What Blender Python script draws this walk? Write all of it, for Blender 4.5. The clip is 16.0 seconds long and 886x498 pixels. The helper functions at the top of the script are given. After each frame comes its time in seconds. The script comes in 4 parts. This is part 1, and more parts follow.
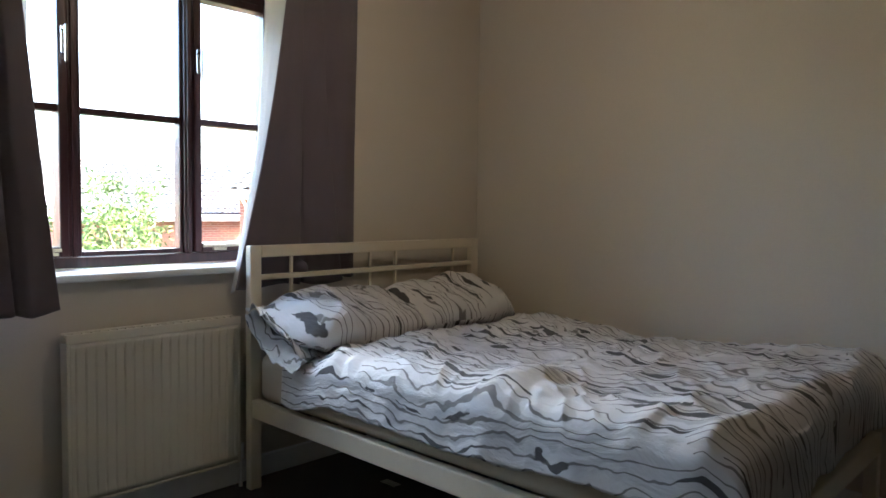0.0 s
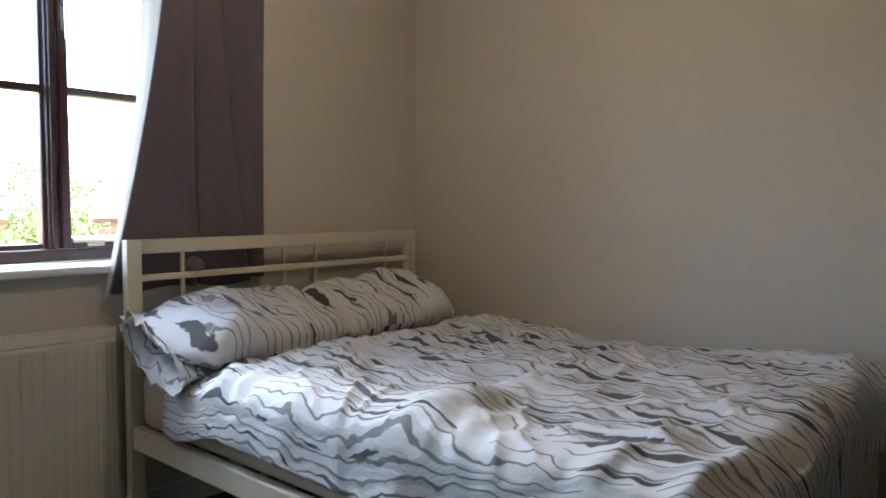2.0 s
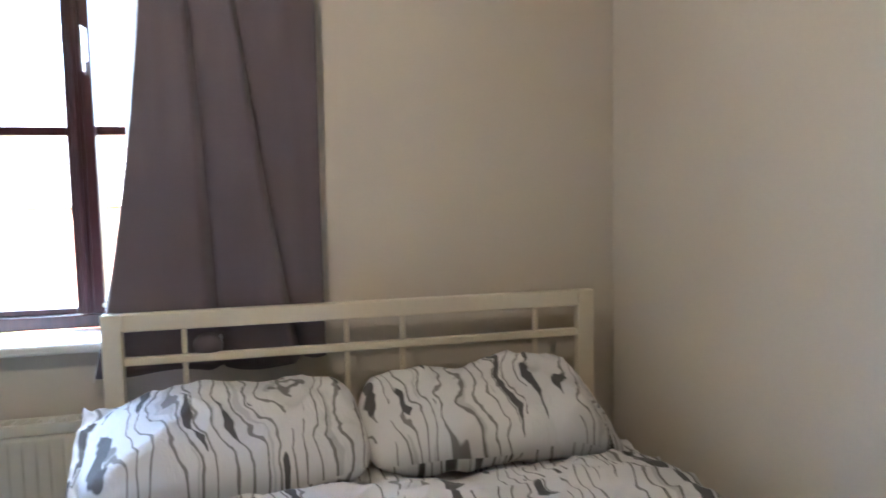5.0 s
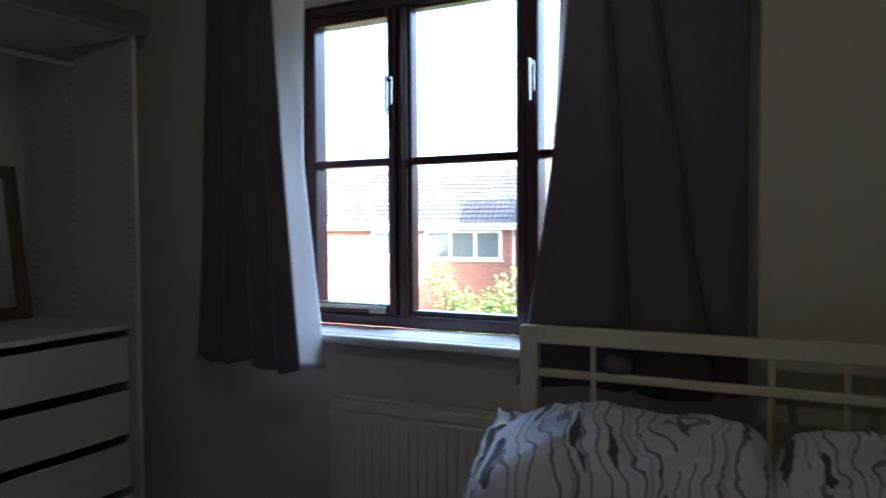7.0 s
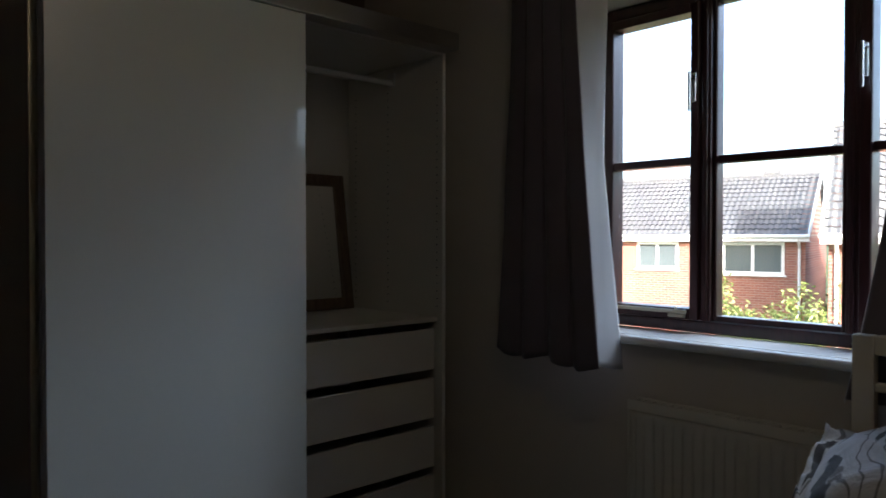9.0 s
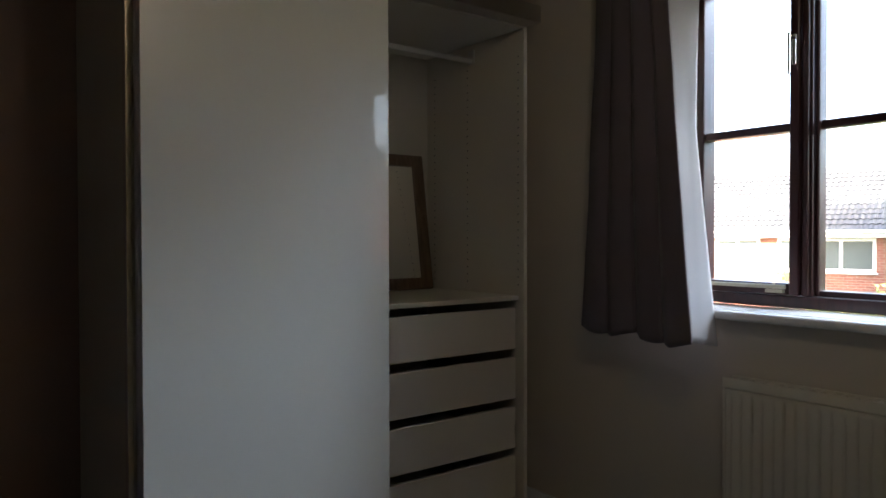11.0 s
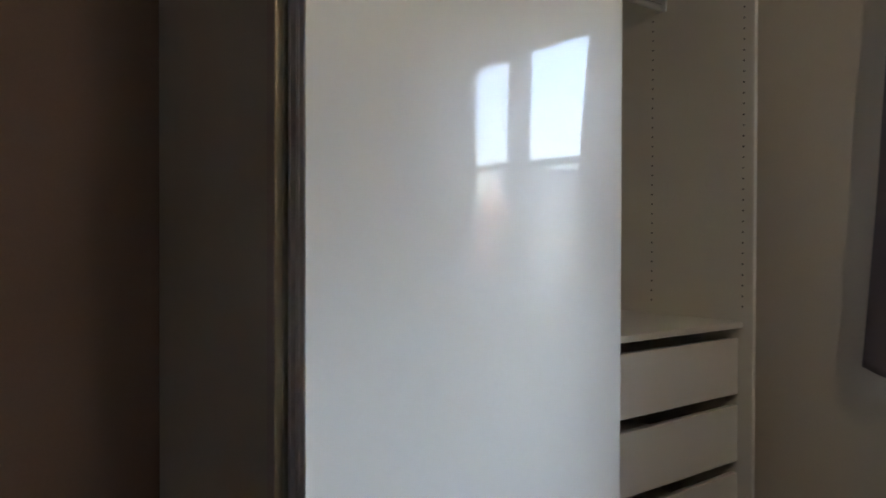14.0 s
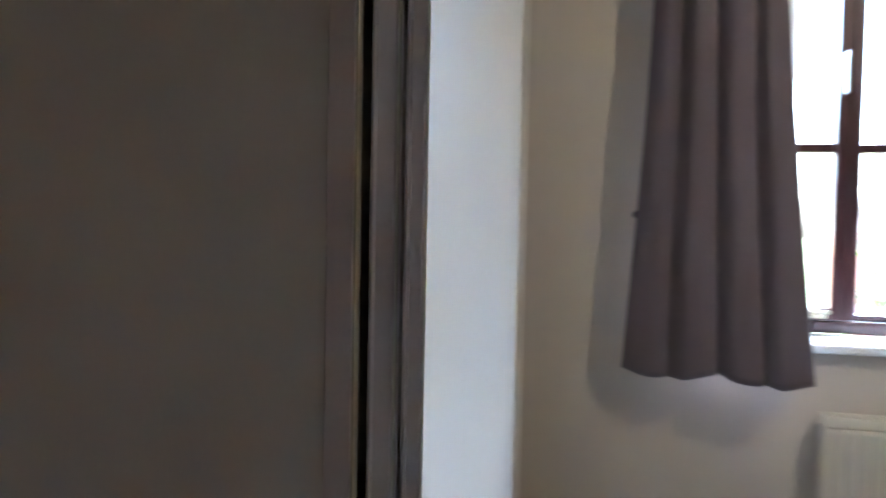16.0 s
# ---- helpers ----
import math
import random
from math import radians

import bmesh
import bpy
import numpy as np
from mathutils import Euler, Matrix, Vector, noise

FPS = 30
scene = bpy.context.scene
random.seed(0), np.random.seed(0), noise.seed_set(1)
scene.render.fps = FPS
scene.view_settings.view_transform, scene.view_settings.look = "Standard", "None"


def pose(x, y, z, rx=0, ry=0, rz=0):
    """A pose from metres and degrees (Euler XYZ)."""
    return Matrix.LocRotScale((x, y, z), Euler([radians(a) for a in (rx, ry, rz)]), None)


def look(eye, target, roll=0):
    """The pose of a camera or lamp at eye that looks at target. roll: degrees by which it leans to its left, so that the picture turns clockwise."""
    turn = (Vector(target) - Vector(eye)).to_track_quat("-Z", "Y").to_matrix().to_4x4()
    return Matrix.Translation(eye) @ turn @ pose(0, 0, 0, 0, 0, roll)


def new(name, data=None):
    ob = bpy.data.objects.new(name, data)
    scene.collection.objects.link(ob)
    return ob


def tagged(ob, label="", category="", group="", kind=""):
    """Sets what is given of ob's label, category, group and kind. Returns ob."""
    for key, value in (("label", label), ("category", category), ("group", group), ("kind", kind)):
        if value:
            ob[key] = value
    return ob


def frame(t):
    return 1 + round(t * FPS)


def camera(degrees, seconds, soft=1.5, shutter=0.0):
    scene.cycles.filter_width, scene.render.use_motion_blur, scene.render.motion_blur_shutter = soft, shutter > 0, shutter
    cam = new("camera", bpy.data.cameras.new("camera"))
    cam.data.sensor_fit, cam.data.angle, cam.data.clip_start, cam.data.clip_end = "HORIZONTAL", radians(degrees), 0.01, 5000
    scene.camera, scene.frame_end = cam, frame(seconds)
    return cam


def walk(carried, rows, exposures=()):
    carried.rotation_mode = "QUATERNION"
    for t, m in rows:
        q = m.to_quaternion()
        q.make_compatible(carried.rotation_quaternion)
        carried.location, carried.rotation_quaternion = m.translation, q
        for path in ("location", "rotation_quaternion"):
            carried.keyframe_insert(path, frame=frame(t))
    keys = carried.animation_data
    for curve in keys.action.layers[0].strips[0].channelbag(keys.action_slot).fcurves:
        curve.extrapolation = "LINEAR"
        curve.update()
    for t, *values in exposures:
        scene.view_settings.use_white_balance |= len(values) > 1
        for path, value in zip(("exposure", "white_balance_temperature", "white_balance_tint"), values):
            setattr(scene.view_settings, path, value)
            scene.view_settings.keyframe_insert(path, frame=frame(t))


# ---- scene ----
ROWS = [
    (0, pose(-2.999, -2.646, 1.169, 86.58, -0.84, -46.76)),
    (0.5, pose(-2.971, -2.589, 1.166, 86.16, -0.85, -47.34)),
    (1, pose(-2.894, -2.532, 1.161, 86.26, -0.76, -48.09)),
    (1.5, pose(-2.750, -2.477, 1.148, 86.08, -0.59, -49.26)),
    (2, pose(-2.561, -2.429, 1.131, 86.26, -0.41, -49.78)),
    (2.5, pose(-2.326, -2.384, 1.125, 86.05, -0.21, -49.48)),
    (3, pose(-2.061, -2.329, 1.154, 86.48, 0.18, -48.48)),
    (3.2, pose(-1.963, -2.309, 1.161, 86.53, 0.17, -47.88)),
    (5.3, pose(-0.898, -2.116, 1.319, 85.67, 1.20, -6.62)),
    (5.5, pose(-0.868, -2.094, 1.314, 86.14, 1.15, -2.60)),
    (6, pose(-0.788, -2.038, 1.292, 87.25, 0.82, 6.90)),
    (6.5, pose(-0.733, -2.028, 1.278, 87.81, 0.51, 17.34)),
    (7, pose(-0.713, -2.015, 1.279, 88.10, 0.38, 26.72)),
    (7.5, pose(-0.722, -2.052, 1.280, 88.39, -0.03, 34.08)),
    (8, pose(-0.751, -2.087, 1.273, 88.64, -0.11, 39.95)),
    (8.5, pose(-0.771, -2.111, 1.262, 88.81, -0.08, 44.03)),
    (9, pose(-0.797, -2.121, 1.242, 89.06, -0.06, 47.12)),
    (9.5, pose(-0.816, -2.151, 1.195, 89.21, -0.02, 49.28)),
    (12, pose(-0.967, -2.122, 1.147, 89.04, 0.12, 53.29)),
    (12.5, pose(-1.097, -2.149, 1.154, 89.13, 0.07, 53.48)),
    (13, pose(-1.292, -2.147, 1.159, 88.98, 0.02, 53.81)),
    (13.5, pose(-1.569, -2.127, 1.159, 89.49, 0.02, 53.39)),
    (14, pose(-1.839, -2.129, 1.150, 89.36, -0.16, 52.53)),
    (14.5, pose(-2.137, -2.162, 1.151, 89.57, -0.32, 47.65)),
    (15, pose(-2.402, -2.141, 1.163, 88.71, -0.20, 41.64)),
    (15.5, pose(-2.583, -2.179, 1.201, 88.42, -0.30, 31.51)),
    (16, pose(-2.719, -2.317, 1.247, 87.88, -1.10, 13.01)),
]
cam = camera(63.07, 16.0, soft=1.6, shutter=0.4)
EXPOSURES = [(0.0, 4.75, 5900, 10), (1.5, 4.97, 5900, 10), (3.0, 5.5, 5900, 10), (5.5, 6.0, 5100, 10), (6.0, 5.4, 4950, 10), (6.5, 4.2, 5050, 10), (7.0, 3.4, 5050, 10),
             (8.0, 2.9, 5250, 10), (9.0, 2.6, 5700, 10), (9.5, 2.5, 5850, 10), (12.0, 4.75, 6100, 12), (13.0, 5.25, 6050, 12), (14.0, 5.05, 5900, 12),
             (15.0, 4.8, 6000, 12), (15.5, 5.0, 5800, 12), (16.0, 6.3, 5400, 12)]
walk(cam, ROWS, EXPOSURES)

# ---- world, sun and lamp ----
SUN_FROM = Vector((4.5, -3.8, 2.3)).normalized()
world = bpy.data.worlds.new("sky")
scene.world = world
world.use_nodes = True
wt = world.node_tree
sky = wt.nodes.new("ShaderNodeTexSky")
sky.sky_type, sky.sun_disc = "NISHITA", False
sky.sun_elevation = math.asin(SUN_FROM.z)
sky.sun_rotation = math.atan2(SUN_FROM.x, SUN_FROM.y)
sky.air_density, sky.dust_density, sky.ozone_density = 0.9, 4.5, 0.5
wt.nodes["Background"].inputs["Strength"].default_value = 0.15
wt.links.new(sky.outputs["Color"], wt.nodes["Background"].inputs["Color"])
sun = new("sun", bpy.data.lights.new("sun", "SUN"))
sun.data.energy, sun.data.angle, sun.data.color = 2.0, radians(0.5), (1.0, 0.95, 0.88)
sun.matrix_world = look(SUN_FROM * 40, (0, 0, 0))
daylight = new("window_daylight", bpy.data.lights.new("window_daylight", "AREA"))
daylight.data.shape, daylight.data.size, daylight.data.size_y = "RECTANGLE", 3.8, 2.2
daylight.data.energy, daylight.data.color = 46.0, (0.90, 0.96, 1.0)
daylight.matrix_world = look((-1.00, 2.75, 4.05), (-1.90, -1.0, 1.0))
LAMP_AT = (-1.30, -1.24, 2.24)

# ---- materials ----
def material(name):
    m = bpy.data.materials.new(name)
    m.use_nodes = True
    return m, m.node_tree, m.node_tree.nodes["Principled BSDF"]


def node(t, kind, **kw):
    n = t.nodes.new(kind)
    for k, v in kw.items():
        n.inputs[k.replace("_", " ")].default_value = v
    return n


def plain(name, colour, rough=0.6, metal=0.0, grain=60.0, vary=0.08, bump=0.05, blotch=2.5, coat=0.0, sheen=0.0, distance=0.002):
    """A surface with a fine grain and a broad, faint unevenness."""
    m, t, p = material(name)
    tc = node(t, "ShaderNodeTexCoord")
    fine = node(t, "ShaderNodeTexNoise", Scale=grain, Detail=6.0, Roughness=0.6)
    broad = node(t, "ShaderNodeTexNoise", Scale=blotch, Detail=4.0, Roughness=0.55)
    for n in (fine, broad):
        t.links.new(tc.outputs["Object"], n.inputs["Vector"])
    add = node(t, "ShaderNodeMath")
    add.operation = "ADD"
    t.links.new(fine.outputs["Fac"], add.inputs[0])
    t.links.new(broad.outputs["Fac"], add.inputs[1])
    ramp = node(t, "ShaderNodeMapRange")
    ramp.inputs["From Min"].default_value, ramp.inputs["From Max"].default_value = 0.6, 1.4
    ramp.inputs["To Min"].default_value, ramp.inputs["To Max"].default_value = 1 - vary, 1 + vary
    t.links.new(add.outputs[0], ramp.inputs["Value"])
    mul = node(t, "ShaderNodeVectorMath")
    mul.operation = "SCALE"
    mul.inputs[0].default_value = colour
    t.links.new(ramp.outputs["Result"], mul.inputs["Scale"])
    t.links.new(mul.outputs["Vector"], p.inputs["Base Color"])
    rr = node(t, "ShaderNodeMapRange")
    rr.inputs["To Min"].default_value, rr.inputs["To Max"].default_value = max(rough - 0.06, 0.02), min(rough + 0.06, 1)
    t.links.new(broad.outputs["Fac"], rr.inputs["Value"])
    t.links.new(rr.outputs["Result"], p.inputs["Roughness"])
    p.inputs["Metallic"].default_value = metal
    p.inputs["Coat Weight"].default_value = coat
    p.inputs["Sheen Weight"].default_value = sheen
    if bump:
        b = node(t, "ShaderNodeBump", Strength=bump, Distance=distance)
        t.links.new(fine.outputs["Fac"], b.inputs["Height"])
        t.links.new(b.outputs["Normal"], p.inputs["Normal"])
    return m


def bedding():
    """White cotton printed with grey marbled veins, in the cloth's own metres (UV)."""
    m, t, p = material("marbled_cotton")
    uv = node(t, "ShaderNodeUVMap")
    uv.uv_map = "cloth"

    def mapped(scale, offset=(0, 0, 0)):
        k = node(t, "ShaderNodeMapping")
        k.inputs["Scale"].default_value, k.inputs["Location"].default_value = scale, offset
        t.links.new(uv.outputs["UV"], k.inputs["Vector"])
        return k.outputs["Vector"]

    def noise_of(vec, scale, detail, rough=0.5, distortion=0.0):
        n = node(t, "ShaderNodeTexNoise", Scale=scale, Detail=detail, Roughness=rough, Distortion=distortion)
        t.links.new(vec, n.inputs["Vector"])
        return n.outputs["Fac"]

    def maths(op, a, b=None, c=None):
        n = node(t, "ShaderNodeMath")
        n.operation = op
        for i, v in enumerate((a, b, c)):
            if v is None:
                continue
            if isinstance(v, (int, float)):
                n.inputs[i].default_value = v
            else:
                t.links.new(v, n.inputs[i])
        return n.outputs[0]

    sep = node(t, "ShaderNodeSeparateXYZ")
    t.links.new(uv.outputs["UV"], sep.inputs[0])
    warp = noise_of(mapped((3.2, 1.7, 1)), 1.0, 2.0, 0.5, 0.5)
    fine_warp = noise_of(mapped((12, 9.0, 1), (4, 7, 0)), 1.0, 2.0, 0.5)
    phase = maths("ADD", maths("MULTIPLY", sep.outputs["X"], 11.5), maths("ADD", maths("MULTIPLY", warp, 3.1), maths("MULTIPLY", fine_warp, 0.85)))
    saw = maths("FRACT", phase)
    saw2 = maths("FRACT", maths("ADD", maths("MULTIPLY", phase, 2.37), 0.31))
    width = noise_of(mapped((8.0, 3.0, 1), (11, 3, 0)), 1.0, 3.0)
    gate = noise_of(mapped((5.0, 1.7, 1), (2, 19, 0)), 1.0, 2.0)

    def band(s, centre, half, soft=0.035):
        d = maths("ABSOLUTE", maths("SUBTRACT", s, centre))
        r = node(t, "ShaderNodeMapRange")
        r.interpolation_type = "SMOOTHSTEP"
        t.links.new(d, r.inputs["Value"])
        t.links.new(half, r.inputs["From Min"])
        t.links.new(maths("ADD", half, soft), r.inputs["From Max"])
        r.inputs["To Min"].default_value, r.inputs["To Max"].default_value = 1.0, 0.0
        return r.outputs["Result"]

    dark_half = maths("MINIMUM", maths("MAXIMUM", maths("MULTIPLY", maths("SUBTRACT", width, 0.515), 1.6), 0.0), 0.13)
    dark = maths("MULTIPLY", band(saw, 0.5, dark_half, 0.03), maths("GREATER_THAN", width, 0.51))
    grey_half = maths("MINIMUM", maths("MAXIMUM", maths("MULTIPLY", maths("SUBTRACT", gate, 0.52), 0.9), 0.0), 0.08)
    grey = maths("MULTIPLY", band(saw, 0.12, grey_half, 0.06), maths("GREATER_THAN", gate, 0.515))
    thin = maths("MULTIPLY", band(saw2, 0.5, maths("MULTIPLY", maths("SUBTRACT", gate, 0.22), 0.20), 0.05), maths("GREATER_THAN", gate, 0.40))
    base = node(t, "ShaderNodeMix")
    base.data_type = "RGBA"
    base.inputs["A"].default_value, base.inputs["B"].default_value = (0.66, 0.645, 0.63, 1), (0.35, 0.342, 0.335, 1)
    t.links.new(maths("MULTIPLY", grey, 0.5), base.inputs["Factor"])
    two = node(t, "ShaderNodeMix")
    two.data_type = "RGBA"
    two.inputs["B"].default_value = (0.12, 0.108, 0.096, 1)
    t.links.new(base.outputs["Result"], two.inputs["A"])
    t.links.new(maths("MULTIPLY", thin, 0.8), two.inputs["Factor"])
    three = node(t, "ShaderNodeMix")
    three.data_type = "RGBA"
    three.inputs["B"].default_value = (0.085, 0.082, 0.080, 1)
    t.links.new(two.outputs["Result"], three.inputs["A"])
    t.links.new(dark, three.inputs["Factor"])
    t.links.new(three.outputs["Result"], p.inputs["Base Color"])
    p.inputs["Roughness"].default_value = 0.85
    p.inputs["Sheen Weight"].default_value = 0.08
    crease = noise_of(mapped((7, 3.2, 1), (5, 5, 0)), 1.6, 5.0, 0.55, 0.6)
    weave = noise_of(mapped((900, 900, 1)), 1.0, 2.0)
    b = node(t, "ShaderNodeBump", Strength=1.0, Distance=0.016)
    t.links.new(maths("ADD", crease, maths("MULTIPLY", weave, 0.01)), b.inputs["Height"])
    t.links.new(b.outputs["Normal"], p.inputs["Normal"])
    return m


def cloth(name, colour, through_light, vary=0.1):
    """Woven curtain cloth: fine threads, a soft blotch, and some light coming through."""
    m = plain(name, colour, 0.9, grain=420, vary=vary, bump=0.12, blotch=3, sheen=0.15)
    t = m.node_tree
    p = t.nodes["Principled BSDF"]
    trans = node(t, "ShaderNodeBsdfTranslucent")
    t.links.new(p.inputs["Base Color"].links[0].from_socket, trans.inputs["Color"])
    mix = node(t, "ShaderNodeMixShader", Fac=through_light)
    t.links.new(p.outputs[0], mix.inputs[1])
    t.links.new(trans.outputs[0], mix.inputs[2])
    t.links.new(mix.outputs[0], t.nodes["Material Output"].inputs["Surface"])
    return m


def glass_pane():
    m, t, p = material("window_glass")
    clear = node(t, "ShaderNodeBsdfTransparent")
    gloss = node(t, "ShaderNodeBsdfGlossy", Roughness=0.02)
    slant = node(t, "ShaderNodeLayerWeight", Blend=0.5)
    power = node(t, "ShaderNodeMath")
    power.operation = "POWER"
    power.inputs[1].default_value = 5.0
    t.links.new(slant.outputs["Facing"], power.inputs[0])
    fac = node(t, "ShaderNodeMapRange")
    fac.inputs["To Min"].default_value, fac.inputs["To Max"].default_value = 0.03, 0.9
    t.links.new(power.outputs[0], fac.inputs["Value"])
    mix = node(t, "ShaderNodeMixShader")
    t.links.new(fac.outputs["Result"], mix.inputs[0])
    t.links.new(clear.outputs[0], mix.inputs[1])
    t.links.new(gloss.outputs[0], mix.inputs[2])
    t.links.new(mix.outputs[0], t.nodes["Material Output"].inputs["Surface"])
    return m


def wood(name, dark, light, rough=0.45, scale=6.0, axis=2, coat=0.0):
    m, t, p = material(name)
    tc = node(t, "ShaderNodeTexCoord")
    k = node(t, "ShaderNodeMapping")
    s = [scale * 6] * 3
    s[axis] = scale * 0.5
    k.inputs["Scale"].default_value = s
    t.links.new(tc.outputs["Object"], k.inputs["Vector"])
    n = node(t, "ShaderNodeTexNoise", Scale=1.0, Detail=7.0, Roughness=0.65, Distortion=0.5)
    t.links.new(k.outputs[0], n.inputs["Vector"])
    r = node(t, "ShaderNodeValToRGB")
    r.color_ramp.elements[0].position, r.color_ramp.elements[1].position = 0.3, 0.72
    r.color_ramp.elements[0].color, r.color_ramp.elements[1].color = (*dark, 1), (*light, 1)
    t.links.new(n.outputs["Fac"], r.inputs[0])
    t.links.new(r.outputs[0], p.inputs["Base Color"])
    p.inputs["Roughness"].default_value = rough
    p.inputs["Coat Weight"].default_value = coat
    b = node(t, "ShaderNodeBump", Strength=0.2, Distance=0.002)
    t.links.new(n.outputs["Fac"], b.inputs["Height"])
    t.links.new(b.outputs["Normal"], p.inputs["Normal"])
    return m


def brickwork(name):
    m, t, p = material(name)
    tc = node(t, "ShaderNodeTexCoord")
    k = node(t, "ShaderNodeMapping")
    k.inputs["Rotation"].default_value = (radians(90), 0, 0)
    t.links.new(tc.outputs["Object"], k.inputs["Vector"])
    br = node(t, "ShaderNodeTexBrick", Scale=1.0)
    br.inputs["Color1"].default_value, br.inputs["Color2"].default_value = (0.33, 0.125, 0.085, 1), (0.25, 0.09, 0.065, 1)
    br.inputs["Mortar"].default_value = (0.36, 0.27, 0.21, 1)
    br.inputs["Brick Width"].default_value, br.inputs["Row Height"].default_value, br.inputs["Mortar Size"].default_value = 0.225, 0.075, 0.008
    t.links.new(k.outputs[0], br.inputs["Vector"])
    t.links.new(br.outputs["Color"], p.inputs["Base Color"])
    p.inputs["Roughness"].default_value = 0.9
    b = node(t, "ShaderNodeBump", Strength=0.4, Distance=0.01)
    t.links.new(br.outputs["Fac"], b.inputs["Height"])
    b.invert = True
    t.links.new(b.outputs["Normal"], p.inputs["Normal"])
    return m


WALL = plain("beige_emulsion", (0.62, 0.555, 0.455), 0.75, grain=140, vary=0.035, bump=0.10, blotch=1.3)
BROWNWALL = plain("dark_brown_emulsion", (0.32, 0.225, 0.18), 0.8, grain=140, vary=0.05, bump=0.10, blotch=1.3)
# near-black only so the unseen south wall returns little light
BOUNCE_CUT = plain("bounce_cutting_taupe", (0.10, 0.088, 0.08), 0.8, grain=140, vary=0.05, bump=0.10, blotch=1.3)
CEILING = plain("white_ceiling_paint", (0.78, 0.76, 0.72), 0.85, grain=90, vary=0.03, bump=0.1)
CARPET = plain("dark_carpet", (0.022, 0.020, 0.022), 0.97, grain=500, vary=0.5, bump=0.9, blotch=5, sheen=0.1, distance=0.006)
GLOSS_WHITE = plain("white_gloss_paint", (0.80, 0.79, 0.76), 0.22, grain=50, vary=0.02, bump=0.02)
STAIN = wood("dark_red_stained_wood", (0.022, 0.007, 0.008), (0.062, 0.018, 0.017), 0.33, 5.0, 2, 0.3)
CURTAIN = cloth("mauve_curtain_cloth", (0.150, 0.120, 0.131), 0.05, 0.12)
LINING = cloth("white_curtain_lining", (0.78, 0.77, 0.76), 0.5, 0.03)
RAD = plain("cream_radiator_enamel", (0.74, 0.69, 0.57), 0.38, grain=70, vary=0.03, bump=0.03)
BEDMETAL = plain("cream_painted_metal", (0.71, 0.63, 0.48), 0.36, grain=80, vary=0.035, bump=0.04)
MATTRESS = plain("cream_mattress_ticking", (0.62, 0.56, 0.45), 0.9, grain=260, vary=0.05, bump=0.25)
BEDDING = bedding()
DRAWER = plain("satin_white_drawer_front", (0.74, 0.70, 0.62), 0.24, grain=120, vary=0.02, bump=0.02)
CHIP = plain("white_melamine_board", (0.74, 0.70, 0.61), 0.42, grain=160, vary=0.025, bump=0.03)
DOOR_GLOSS = plain("high_gloss_white_door", (0.87, 0.88, 0.80), 0.30, grain=20, vary=0.012, bump=0.0, blotch=1.2, coat=1.0)
DOOR_GLOSS.node_tree.nodes["Principled BSDF"].inputs["Coat Roughness"].default_value = 0.035
ALU = plain("brushed_aluminium", (0.55, 0.51, 0.46), 0.32, 1.0, grain=200, vary=0.06, bump=0.04)
PROFILE = plain("grey_door_profile", (0.80, 0.76, 0.77), 0.42, 0.0, grain=200, vary=0.05, bump=0.03)
BLACK = plain("black_gap_plastic", (0.012, 0.012, 0.013), 0.6, grain=90, vary=0.2, bump=0.05)
CHROME = plain("polished_chrome", (0.78, 0.76, 0.72), 0.14, 1.0, grain=60, vary=0.03, bump=0.0)
BRASS = plain("cream_brass_stay", (0.55, 0.50, 0.36), 0.35, 0.5, grain=90, vary=0.08, bump=0.03)
FRAMEWOOD = wood("grey_brown_frame_wood", (0.10, 0.062, 0.038), (0.24, 0.16, 0.10), 0.5, 7.0, 2)
MIRROR = plain("mirror_silver", (0.86, 0.87, 0.86), 0.02, 1.0, vary=0.0, bump=0.0)
MIRROR.node_tree.nodes["Principled BSDF"].inputs["Metallic"].default_value = 1.0
GLASS = glass_pane()
PAPER = plain("white_paper", (0.72, 0.71, 0.68), 0.8, vary=0.03)
TRIMGREY = plain("brown_grey_edge_trim", (0.68, 0.60, 0.56), 0.5, grain=200, vary=0.05, bump=0.03)
BRICK = brickwork("red_facing_brick")
UPVC = plain("white_window_plastic", (0.82, 0.82, 0.80), 0.35, vary=0.02, bump=0.0)
TILE = plain("grey_concrete_roof_tile", (0.125, 0.125, 0.125), 0.9, grain=14, vary=0.28, bump=0.3, blotch=1.2, distance=0.01)
DARKGLASS = plain("house_window_glass", (0.10, 0.12, 0.125), 0.08, vary=0.15, bump=0.0, blotch=1.0)
GRASS = plain("lawn", (0.075, 0.11, 0.035), 0.95, grain=30, vary=0.4, bump=0.6, blotch=0.6, distance=0.03)
LEAF = plain("yellow_green_leaf", (0.155, 0.19, 0.045), 0.55, grain=8, vary=0.35, bump=0.0, blotch=1.4)
LEAF2 = plain("green_leaf", (0.07, 0.12, 0.028), 0.55, grain=8, vary=0.35, bump=0.0, blotch=1.4)
BARK = plain("bark", (0.11, 0.085, 0.06), 0.95, grain=25, vary=0.3, bump=0.6, distance=0.01)
FENCEWOOD = wood("weathered_fence_board", (0.20, 0.15, 0.11), (0.36, 0.29, 0.22), 0.85, 5.0, 2)
BULB, _t, _p = material("warm_bulb")
_p.inputs["Emission Color"].default_value, _p.inputs["Emission Strength"].default_value = (1.0, 0.76, 0.53, 1), 10.2

# ---- building blocks ----
AT = {}


